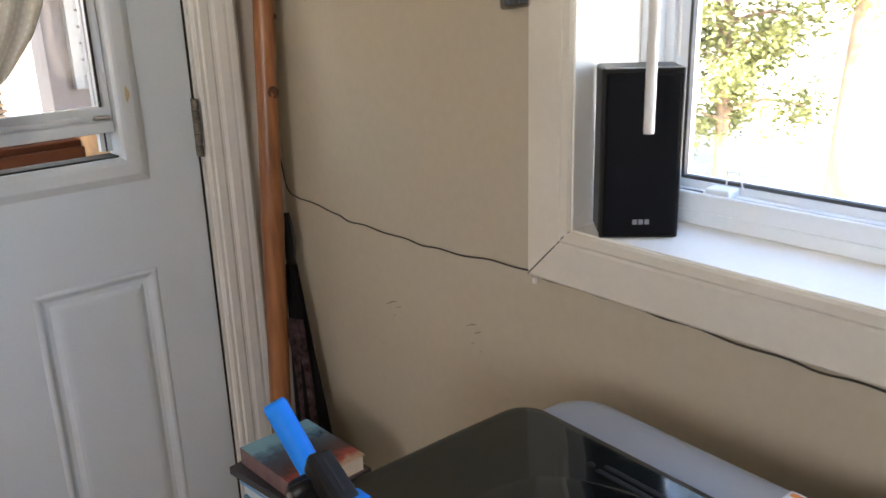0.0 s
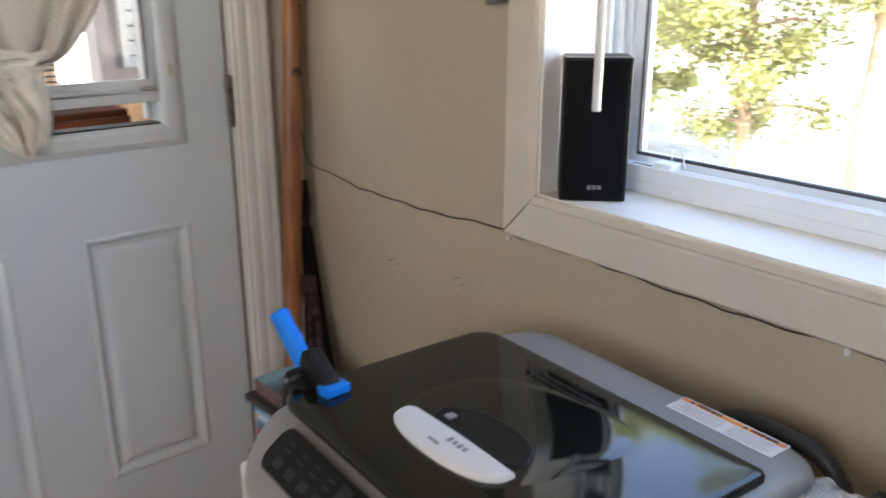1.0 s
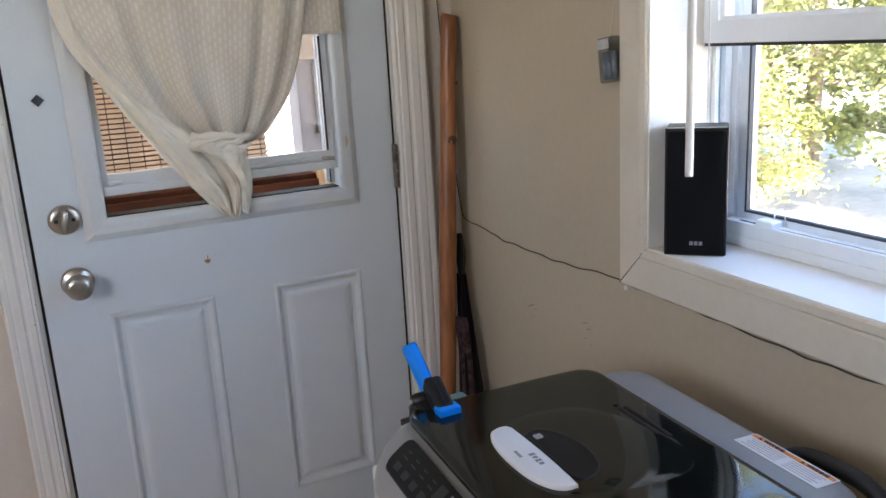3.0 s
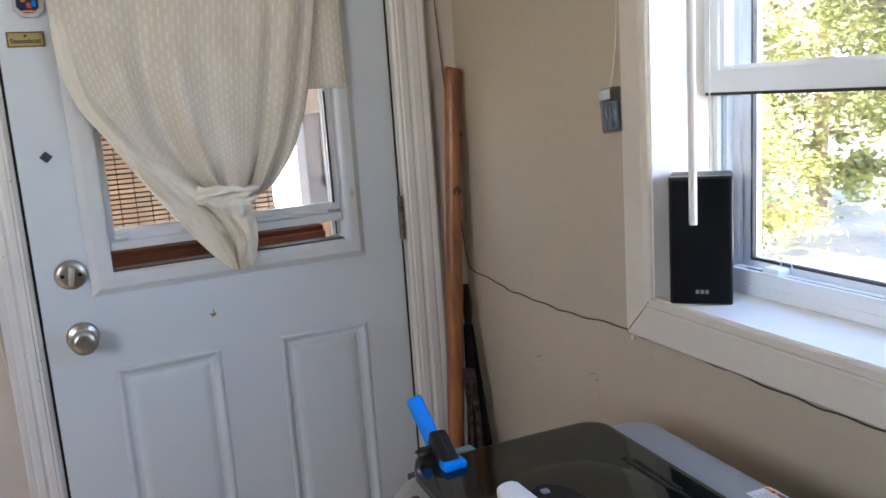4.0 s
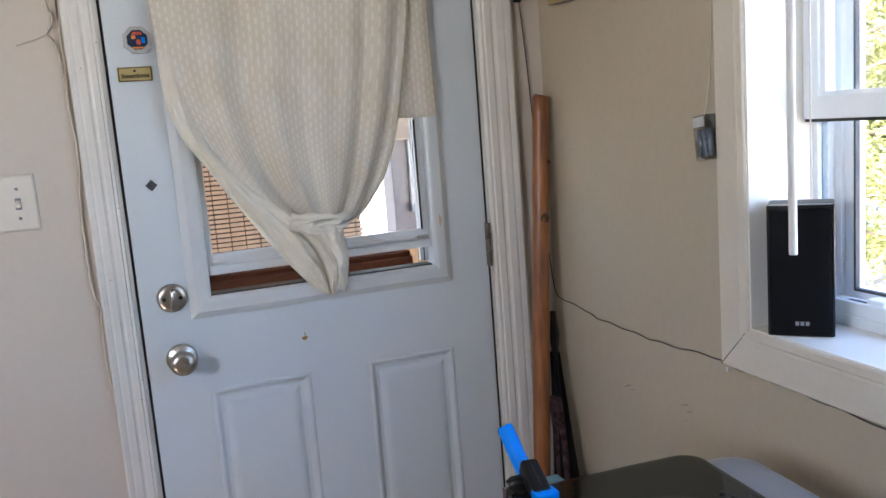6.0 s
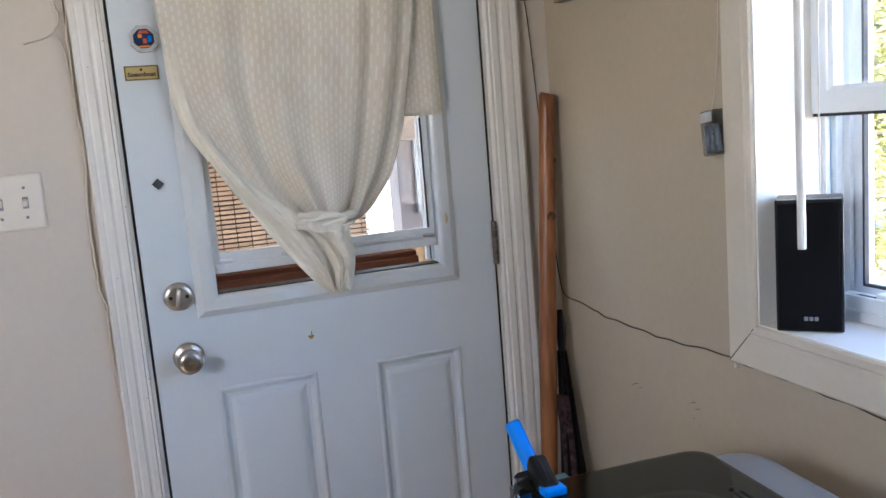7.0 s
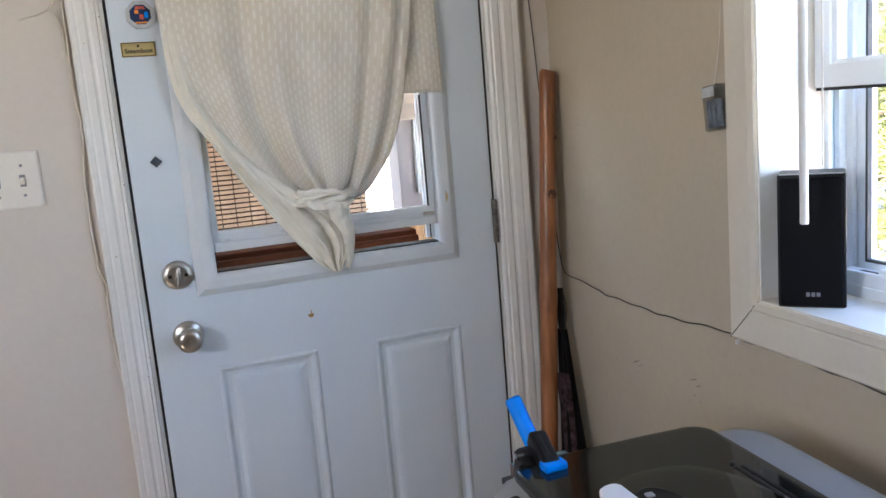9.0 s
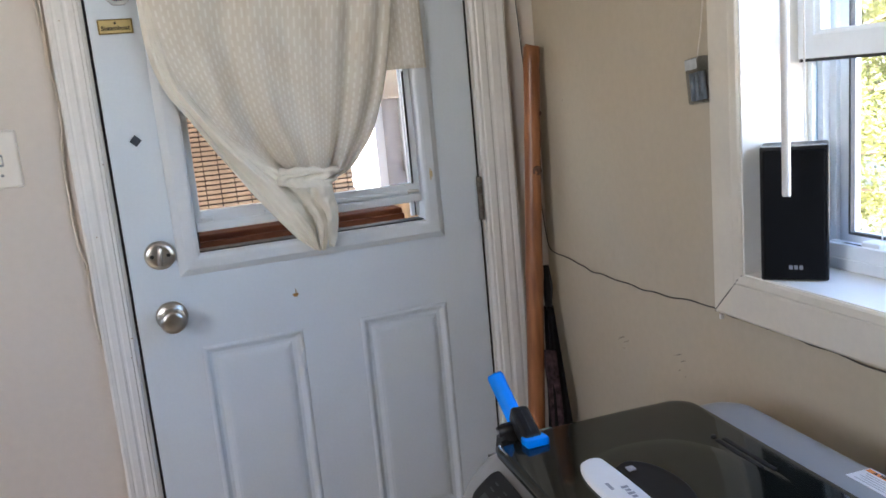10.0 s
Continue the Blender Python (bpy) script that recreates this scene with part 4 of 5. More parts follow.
def densify(pts, step=0.012):
    out = []
    for (ax, ay), (bx, by) in zip(pts, pts[1:] + pts[:1]):
        n = max(1, int(math.hypot(bx - ax, by - ay) / step))
        out += [(ax + (bx - ax) * k / n, ay + (by - ay) * k / n) for k in range(n)]
    return out


def slab(pts, top, steps, cap=True):
    """A moulded slab of outline pts on the surface top(x): steps of (inset, height), the outline drawn in towards its middle."""
    pts = densify(pts)
    b = bmesh.new()
    cx, cy = sum(p[0] for p in pts) / len(pts), sum(p[1] for p in pts) / len(pts)
    hw = max(abs(p[0] - cx) for p in pts)
    hh = max(abs(p[1] - cy) for p in pts)
    rings = []
    for s, h in steps:
        ring = []
        for x, y in pts:
            xx, yy = cx + (x - cx) * (1 - s / hw), cy + (y - cy) * (1 - s / hh)
            ring.append(b.verts.new((xx, yy, top(xx) + h)))
        rings.append(ring)
    n = len(pts)
    for q, w in zip(rings, rings[1:]):
        for k in range(n):
            b.faces.new((q[k], q[(k + 1) % n], w[(k + 1) % n], w[k]))
    if cap:
        last = rings[-1]
        for s in (0.75, 0.5, 0.25):
            ring = [b.verts.new((cx + (v.co.x - cx) * s, cy + (v.co.y - cy) * s, 0)) for v in rings[-1]]
            for v in ring:
                v.co.z = top(v.co.x) + steps[-1][1]
            for k in range(n):
                b.faces.new((last[k], last[(k + 1) % n], ring[(k + 1) % n], ring[k]))
            last = ring
        b.faces.new(last)
    return b


MX0, MX1, MY0, MY1 = -0.562, -0.118, -1.312, -0.866


def build_washer():
    wm = empty("washing_machine", ((MX0 + MX1) / 2, (MY0 + MY1) / 2, 0), "compact grey top-load washing machine with a smoked black lid", "washing machine")
    body = box(MX0 + 0.006, MX1 - 0.006, MY0 + 0.006, MY1 - 0.006, 0.072, 0.852, 0.006, 3)
    part("body", body, WASHW, wm, "white enamelled steel body")
    for x in (MX0 + 0.05, MX1 - 0.05):
        for y in (MY0 + 0.05, MY1 - 0.05):
            part("foot", tube([(x, y, 0.0462), (x, y, 0.085)], 0.02, 12), DARK, wm)
    rim = rounded_rect(MX0, MX1, MY0, MY1, 0.045)
    part("top_deck", slab(rim, deck, [(0.004, -0.040), (0.0, -0.036), (0.0, -0.022), (0.003, -0.010), (0.010, -0.003), (0.020, 0.0), (0.030, 0.0)]), WASHG, wm, "silver grey plastic top", smooth=True)
    LX0, LX1, LY0, LY1 = -0.502, -0.202, -1.292, -0.864
    lid_o = rounded_rect(LX0, LX1, LY0, LY1, (0.032, 0.032, 0.014, 0.009))
    lid = part("lid", slab(lid_o, deck, [(0.0, 0.0), (0.0, 0.007), (0.0015, 0.0100), (0.004, 0.0112), (0.010, 0.0115), (0.040, 0.0117)]), LIDG, wm, "smoked glossy black lid", smooth=True)
    # raised tongue round the finger recess
    tongue = [(p.x, p.y) for p in smooth_path([(-0.425, -0.985, 0), (-0.36, -0.965, 0), (-0.29, -0.985, 0), (-0.250, -1.06, 0), (-0.240, -1.13, 0), (-0.262, -1.183, 0), (-0.31, -1.193, 0), (-0.38, -1.180, 0), (-0.425, -1.15, 0), (-0.435, -1.06, 0), (-0.425, -0.985, 0)], 5)[:-1]]
    part("raised_panel", slab(tongue, deck, [(0.0, 0.0116), (0.008, 0.0124), (0.020, 0.0130), (0.04, 0.0133)]), LIDG, lid, smooth=True)
    rec = [(p.x, p.y) for p in smooth_path([(-0.398, -1.02, 0), (-0.375, -1.012, 0), (-0.352, -1.04, 0), (-0.345, -1.09, 0), (-0.358, -1.135, 0), (-0.392, -1.148, 0), (-0.398, -1.09, 0), (-0.398, -1.02, 0)], 5)[:-1]]
    part("finger_recess", slab(rec, deck, [(0.0, 0.0135), (0.001, 0.0143), (0.003, 0.0143), (0.006, 0.0139)]), LIDM, lid, smooth=True)
    pad = [(p.x, p.y) for p in smooth_path([(-0.402, -0.997, 0), (-0.408, -0.990, 0), (-0.420, -0.990, 0), (-0.433, -1.000, 0), (-0.441, -1.03, 0), (-0.443, -1.07, 0), (-0.440, -1.11, 0), (-0.431, -1.140, 0), (-0.418, -1.155, 0), (-0.404, -1.158, 0), (-0.400, -1.150, 0), (-0.399, -1.07, 0), (-0.402, -0.997, 0)], 4)[:-1]]
    grip = part("grip_plate", slab(pad, deck, [(0.0, 0.0120), (0.0, 0.0165), (0.002, 0.0180), (0.005, 0.0184)]), WHITEP, lid, "white half-moon grip plate", smooth=True)
    for k, (x, y, w) in enumerate(((-0.414, -1.075, 0.004), (-0.414, -1.083, 0.003), (-0.414, -1.091, 0.004), (-0.414, -1.099, 0.003), (-0.428, -1.060, 0.002), (-0.428, -1.066, 0.002), (-0.428, -1.072, 0.002))):
        z = deck(x) + 0.0186
        part("print_bar", box(x - w, x + w, y - 0.0025, y + 0.0025, z - 0.0004, z + 0.0002), GREYINK, grip)
    z = deck(-0.38) + 0.0145
    part("catch", box(-0.388, -0.378, -1.038, -1.028, z - 0.001, z + 0.002, 0.001), GREYINK, lid)
    # hinge cover line and screw on the back of the lid
    part("ridge", box(-0.252, -0.246, -1.10, -1.01, 0.9225, 0.9250, 0.001), LIDM, lid)
    part("ridge", box(-0.242, -0.236, -1.11, -1.01, 0.9225, 0.9250, 0.001), LIDM, lid)
    part("rivet", lathe([(0, 0), (0.004, 0), (0.003, 0.0025), (0, 0.003)], Matrix.Translation((-0.247, -1.0, 0.9235)), 10), LIDM, lid)
    # control strip on the sloping front
    pan = rounded_rect(-0.552, -0.511, -1.262, -0.915, 0.014)
    pl = part("control_panel", slab(pan, deck, [(0.0, 0.0005), (0.001, 0.0022), (0.004, 0.0024)]), LIDM, wm, "black control strip with buttons")

    def on_panel(x0, x1, y0, y1, h0, h1):
        b = box(x0, x1, y0, y1, 0, 1)
        for v in b.verts:
            v.co.z = deck(v.co.x) + (h0 if v.co.z < 0.5 else h1)
        return b
    for k in range(9):
        y = -0.945 - 0.028 * k
        part("button", on_panel(-0.545, -0.537, y - 0.008, y + 0.008, 0.0022, 0.0028), PANELG, pl)
        part("legend_bar", on_panel(-0.530, -0.5285, y - 0.007, y + 0.007, 0.0022, 0.0028), LEGEND, pl)
        part("legend_bar", on_panel(-0.523, -0.5215, y - 0.005, y + 0.006, 0.0022, 0.0028), LEGEND, pl)
    part("display", on_panel(-0.534, -0.518, -1.090, -1.074, 0.0022, 0.0030), GREYINK, pl)
    part("display", on_panel(-0.534, -0.518, -1.065, -1.045, 0.0022, 0.0034), PANELG, pl)
    # warning label at the back corner
    lab = part("warning_label", on_panel(-0.166, -0.131, -1.270, -1.138, 0.0003, 0.0010), PAPER, wm, "white warning label with an orange stripe")
    part("orange_stripe", on_panel(-0.140, -0.134, -1.268, -1.140, 0.0010, 0.0014), ORANGE, lab)
    for k in range(5):
        x = -0.1445 - 0.0042 * k
        part("print_bar", on_panel(x - 0.0007, x + 0.0007, -1.262 + 0.004 * (k % 3), -1.212, 0.0010, 0.0013), GREYPALE, lab)
        part("print_bar", on_panel(x - 0.0007, x + 0.0007, -1.202, -1.146 - 0.004 * (k % 2), 0.0010, 0.0013), GREYPALE, lab)
    for y in (-1.243, -1.175):
        lettering("WARNING", 0.0066, Matrix.Translation((-0.1372, y, deck(-0.1372) + 0.0016)) @ Matrix.Rotation(radians(-90), 4, "Z"), INK, lab)
        part("warning_sign", ngon([(-0.1395, y + 0.019), (-0.1395, y + 0.025), (-0.1345, y + 0.022)], lambda u, v, d: Vector((u, v, deck(u) + d)), 0.0014, 0.0018), INK, lab)
    wm.matrix_world = WASHER_SET @ wm.matrix_world


WASHER_SET = Matrix.Translation((-0.414, -1.068, -0.046)) @ Matrix.Rotation(radians(-4.5), 4, "Z") @ Matrix.Diagonal((1.05, 1.03, 1, 1)) @ Matrix.Translation((0.352, 1.078, 0))
LEGEND = mat("dim_grey_print", (0.020, 0.022, 0.024), 0.5, var=0.1, bump=0)
PANELG = mat("dark_grey_button", (0.013, 0.014, 0.016), 0.35, var=0.1, bump=0.02)
GREYPALE = mat("pale_grey_print", (0.45, 0.46, 0.48), 0.6, var=0.1, bump=0)
build_washer()


# ---- clamp on the machine's edge ----
def build_clamp():
    foot, top = Vector((-0.458, -0.905, 0.924)), Vector((-0.459, -0.790, 0.984))
    cl = empty("clamp_grip", foot, "bright blue and black clamp grip, fixed on the washer lid", "clamp")
    mid = Vector((-0.443, -0.842, 0.900))
    ax = (top - mid).normalized()
    q = Vector((0, 0, 1)).rotation_difference(ax).to_matrix().to_4x4()
    L = (top - mid).length
    part("blue_handle", lathe([(0, 0), (0.0115, 0), (0.0125, 0.003), (0.0125, L - 0.004), (0.0105, L), (0, L)], Matrix.Translation(mid) @ q, 24), BLUE, cl, "bright blue rubber handle", smooth=True)
    part("handle_hole", lathe([(0, 0), (0.0022, 0), (0.0022, 0.0008), (0, 0.0008)], Matrix.Translation(top) @ q @ Matrix.Translation((0.002, 0, 0.0002)), 10), DARK, cl)
    m = Matrix.Translation((-0.457, -0.880, 0.928)) @ Matrix.Rotation(radians(24), 4, "X") @ Matrix.Rotation(radians(-6), 4, "Z")
    part("clamp_arm", box(-0.0135, 0.0135, -0.030, 0.034, -0.010, 0.016, 0.006, 3, m=m), CLAMPB, cl)
    part("arm_slot", box(-0.0012, 0.0012, -0.018, 0.022, 0.0158, 0.0166, m=m), DARK, cl)
    m2 = Matrix.Translation((-0.470, -0.858, 0.915)) @ Matrix.Rotation(radians(18), 4, "X")
    part("clamp_body", box(-0.016, 0.014, -0.030, 0.020, -0.045, 0.012, 0.009, 3, m=m2), CLAMPB, cl)
    part("pivot", tube([(-0.490, -0.860, 0.925), (-0.440, -0.860, 0.925)], 0.008, 14), CLAMPB, cl, smooth=True)
    part("pivot_pin", tube([(-0.4925, -0.860, 0.925), (-0.4895, -0.860, 0.925)], 0.003, 10), SILVER, cl)
    part("blue_pad", box(-0.475, -0.441, -0.922, -0.899, 0.9180, 0.9300, 0.003, m=None), BLUE, cl, "blue rubber jaw pad")
    part("lower_pad", box(-0.486, -0.452, -0.864, -0.842, 0.862, 0.874, 0.003), BLUE, cl, "blue rubber jaw pad")
    cl.matrix_world = Matrix.Translation((-0.047, 0.028, -0.044)) @ cl.matrix_world


build_clamp()


# ---- corner: staff, umbrella, books ----
def build_corner():
    a, b = Vector((-0.158, -0.115, 0.0)), Vector((-0.031, -0.047, 1.437))
    pts, rs = [], []
    for k in range(41):
        t = k / 40
        p = a.lerp(b, t) + Vector((0.003 * math.sin(5 * t + 1), 0.002 * math.sin(7 * t), 0))
        pts.append(p)
        knot = sum(0.0016 * math.exp(-((t - c) / 0.012) ** 2) for c in (0.34, 0.63, 0.86))
        rs.append(0.0205 - 0.001 * math.sin(9 * t) + knot)
    pts.append(b + Vector((0.0004, 0.0003, 0.006)))
    rs.append(0.0165)
    st = empty("wooden_staff", a, "smooth varnished red-brown wooden staff leaning in the corner", "staff")
    part("shaft", tube(pts, rs, 20), STICKW, st, smooth=True)
    side = Vector((0.25, -0.97, 0)).normalized()
    for t, dx in ((0.893, 0.35), (0.66, -0.1), (0.34, 0.1), (0.80, -0.3)):
        c = a.lerp(b, t)
        d = (side + Vector((dx, 0, 0))).normalized()
        q = Vector((0, 0, 1)).rotation_difference(d).to_matrix().to_4x4()
        r = 0.012 if t == 0.80 else 0.006
        part("branch_knot", lathe([(0, 0.0), (r, 0.0), (r * 0.8, 0.0012), (r * 0.35, 0.0006), (0, 0.0008)], Matrix.Translation(c + d * 0.0203) @ q, 12), KNOTW, st, smooth=True)

    um = empty("folded_umbrella", (-0.085, -0.185, 0), "black folded umbrella with a dark printed band, leaning on the wall", "umbrella")
    top, foot = Vector((-0.042, -0.056, 0.912)), Vector((-0.082, -0.20, 0.0))
    d = (foot - top)

    def at(t):
        return top + d * t
    part("handle", tube([at(0), at(0.02), at(0.06), at(0.12)], [0.010, 0.012, 0.011, 0.009], 12), CLAMPB, um, smooth=True)
    part("strap", tube(smooth_path([at(0.005) + Vector((0.004, -0.010, 0)), at(0.05) + Vector((0.006, -0.015, 0)), at(0.09) + Vector((0.004, -0.010, 0))], 5), 0.0025, 6), DARK, um)
    bm = bmesh.new()
    rings = []
    for j in range(30):
        t = 0.11 + 0.87 * j / 29
        w = 0.012 + 0.034 * min(1, (t - 0.11) / 0.55) - 0.022 * max(0, (t - 0.75) / 0.25)
        ring = []
        for k in range(40):
            ang = 2 * math.pi * k / 40
            r = w * (1 + 0.20 * math.cos(8 * ang + 3.0 * t) + 0.05 * math.sin(3 * ang + 9 * t))
            p = at(t) + Vector((r * math.cos(ang) * 0.8, r * math.sin(ang), 0))
            p.x = min(p.x, -0.006 - 0.041 * abs(p.y))
            ring.append(bm.verts.new(p))
        rings.append(ring)
    for q, w in zip(rings, rings[1:]):
        for k in range(40):
            bm.faces.new((q[k], q[(k + 1) % 40], w[(k + 1) % 40], w[k]))
    bm.faces.new(rings[0])
    bm.faces.new(rings[-1][::-1])
    part("canopy", bm, UMBR, um, smooth=True)
    bm = bmesh.new()
    rows = []
    for j in range(24):
        t = 0.22 + 0.70 * j / 23
        w = 0.016 + 0.020 * min(1, (t - 0.11) / 0.5)
        rows.append([bm.verts.new(at(t) + Vector((-0.022 - 0.010 * s - 0.004 * math.sin(12 * t), -w * 0.30 + 0.006 * math.sin(9 * t + 2 * s) - 0.012, 0)) + Vector((0, 0.018 * s, 0))) for s in (-1, -0.5, 0, 0.5, 1)])
    for q, w in zip(rows, rows[1:]):
        for k in range(4):
            bm.faces.new((q[k], q[k + 1], w[k + 1], w[k]))
    band = part("printed_band", bm, UMBP, um, "dark red and grey printed cloth band", smooth=True)
    so = band.modifiers.new("thickness", "SOLIDIFY")
    so.thickness = 0.004

    st = empty("low_stool", (-0.24, -0.39, 0), "low brown wooden stool under the books", "stool")
    part("seat", box(-0.327, -0.147, -0.470, -0.270, 0.421, 0.446, 0.004), CRATE, st)
    for x in (-0.31, -0.16):
        for y in (-0.455, -0.285):
            part("leg", box(x - 0.013, x + 0.013, y - 0.013, y + 0.013, 0, 0.421, 0.003), CRATE, st)
    rnd = random.Random(11)
    z = 0.446
    for k, (th, col, label) in enumerate(((0.028, (0.10, 0.05, 0.04), "thick brown paperback book"), (0.022, (0.50, 0.06, 0.05), "red paperback book"), (0.016, (0.10, 0.22, 0.38), "blue paperback book"), (0.024, (0.55, 0.62, 0.66), "pale blue paperback book"), (0.020, (0.12, 0.30, 0.55), "blue paperback book"), (0.014, (0.03, 0.03, 0.035), "thin black book with a hard cover"), (0.030, (0.16, 0.09, 0.09), "paperback with a dark red and blue cover"))):
        w, l = (0.150, 0.185) if k == 5 else (0.134 - 0.003 * (k % 3), 0.168 + 0.004 * (k % 2))
        m = Matrix.Translation((-0.240 + rnd.uniform(-0.004, 0.004), -0.367 + rnd.uniform(-0.004, 0.004), z)) @ Matrix.Rotation(radians(2 + rnd.uniform(-3, 3)), 4, "Z")
        cov = mat("book_cover", col, 0.35, var=0.35, scale=18, fine=60, bump=0.02)
        bk = empty("book", m, label + " in a stack", "book", "stacked books")
        part("pages", box(-w / 2 + 0.003, w / 2 - 0.003, -l / 2 + 0.003, l / 2 - 0.001, 0.0015, th - 0.0015, m=m), PAGES, bk)
        part("cover", box(-w / 2, w / 2, -l / 2, l / 2, th - 0.0016, th - 0.0001, m=m), cov if k < 6 else COVERART, bk)
        part("cover", box(-w / 2, w / 2, -l / 2, l / 2, 0.0001, 0.0016, m=m), cov, bk)
        part("spine", box(-w / 2 - 0.0008, -w / 2 + 0.0025, -l / 2, l / 2, 0.0002, th - 0.0002, m=m), cov, bk)
        part("spine", box(-w / 2, w / 2, -l / 2 - 0.0008, -l / 2 + 0.0025, 0.0002, th - 0.0002, m=m), cov if k < 6 else PAGES, bk) if k % 2 else None
        if k in (1, 2, 4):
            part("spine_bar", box(-w / 2 - 0.0012, -w / 2 - 0.0007, -0.05, 0.04, th * 0.35, th * 0.65, m=m), PAPER, bk)
        if k == 6:
            for yy, ww in ((0.006, 0.030), (-0.008, 0.022)):
                part("title_bar", box(-0.02, -0.02 + ww, yy - 0.003, yy + 0.003, th, th + 0.0004, m=m), BRASS, bk)
        z += th


def cover_art():
    """Printed cover: blue sky to one side, dark middle, red and cream flames at the other edge."""
    m = mat("picture_cover", (0.2, 0.2, 0.2), 0.3, bump=0.02)
    nt = m.node_tree
    tc = nt.nodes.new("ShaderNodeTexCoord")
    sx = nt.nodes.new("ShaderNodeSeparateXYZ")
    nt.links.new(tc.outputs["Generated"], sx.inputs[0])
    ns = nt.nodes.new("ShaderNodeTexNoise")
    ns.inputs["Scale"].default_value = 9
    nt.links.new(tc.outputs["Generated"], ns.inputs[0])
    ad = nt.nodes.new("ShaderNodeMath")
    ad.operation = "MULTIPLY_ADD"
    ad.inputs[1].default_value = 0.35
    nt.links.new(ns.outputs[0], ad.inputs[0])
    nt.links.new(sx.outputs[1], ad.inputs[2])
    rp = nt.nodes.new("ShaderNodeValToRGB")
    cr = rp.color_ramp
    cr.elements[0].position, cr.elements[0].color = 0.18, (0.62, 0.48, 0.36, 1)
    cr.elements[1].position, cr.elements[1].color = 1.1, (0.20, 0.42, 0.52, 1)
    for pos, c in ((0.30, (0.40, 0.07, 0.05)), (0.48, (0.07, 0.04, 0.04)), (0.78, (0.05, 0.09, 0.14)), (0.98, (0.16, 0.34, 0.46))):
        e = cr.elements.new(pos)
        e.color = (*c, 1)
    nt.links.new(ad.outputs[0], rp.inputs[0])
    nt.links.new(rp.outputs[0], nt.nodes["Principled BSDF"].inputs["Base Color"])
    return m


KNOTW = mat("dark_wood_knot", (0.10, 0.04, 0.02), 0.35, var=0.3, bump=0.05)
PAGES = mat("book_pages", (0.66, 0.58, 0.48), 0.8, var=0.1, fine=300, bump=0.2, stretch=(1, 1, 12))
COVERART = cover_art()
build_corner()


# ---- beside the machine: hose, bag, bin ----
def build_side():
    path = smooth_path([(-0.150, -1.02, 0.62), (-0.145, -1.10, 0.77), (-0.145, -1.17, 0.832), (-0.148, -1.24, 0.848), (-0.152, -1.31, 0.832), (-0.160, -1.345, 0.75), (-0.160, -1.348, 0.5), (-0.160, -1.348, 0.02)], 26)
    ho = part("drain_hose", tube(path, [0.0100 + 0.0014 * (k % 2) for k in range(len(path))], 12), HOSE, smooth=True)
    tagged(ho, "black corrugated drain hose looped behind the washing machine", "hose")
    bn = empty("storage_bin", (-0.27, -1.56, 0), "black plastic storage bin beside the washing machine", "storage bin")
    part("bin_body", plate([-0.56, -0.545, -0.195, -0.18], [-1.79, -1.775, -1.390, -1.375], [(-0.545, -0.195, -1.775, -1.390)], 0.02, 0.825, lambda u, v, d: Vector((u, v, d))), SPKBOX, bn)
    part("bin_base", box(-0.56, -0.18, -1.79, -1.375, 0, 0.02), SPKBOX, bn)
    part("bin_rim", plate([-0.575, -0.546, -0.194, -0.165], [-1.80, -1.776, -1.389, -1.363], [(-0.546, -0.194, -1.776, -1.389)], 0.823, 0.840, lambda u, v, d: Vector((u, v, d))), SPKBOX, bn)

    def heap(name, cx, cy, z0, rx, ry, hz, material, label, cat, seed, n=34):
        bm = bmesh.new()
        g = {}
        for i in range(n):
            for j in range(n):
                u, v = 2 * i / (n - 1) - 1, 2 * j / (n - 1) - 1
                r = min(1, math.hypot(u, v))
                p = Vector((cx + rx * u, cy + ry * v, 0))
                q = Vector((p.x * 24 + seed, p.y * 24, seed))
                h = (1 - r ** 2) * hz + hz * 0.5 * abs(noise.noise(q)) + hz * 0.25 * abs(noise.noise(q * 2.3))
                p.z = z0 + max(h, 0.0)
                g[i, j] = bm.verts.new(p)
        for i in range(n - 1):
            for j in range(n - 1):
                bm.faces.new((g[i, j], g[i + 1, j], g[i + 1, j + 1], g[i, j + 1]))
        ob = part(name, bm, material)
        so = ob.modifiers.new("thickness", "SOLIDIFY")
        so.thickness = 0.0012
        return tagged(ob, label, cat)
    heap("folded_cloth", -0.37, -1.58, 0.765, 0.17, 0.18, 0.05, CLOTHBLUE, "crumpled dark blue cloth in the storage bin", "cloth", 4.0)
    heap("plastic_bag", -0.315, -1.382, 0.8415, 0.115, 0.068, 0.040, BAG, "crumpled clear plastic bag lying at the washer's edge", "plastic bag", 9.0, 60)


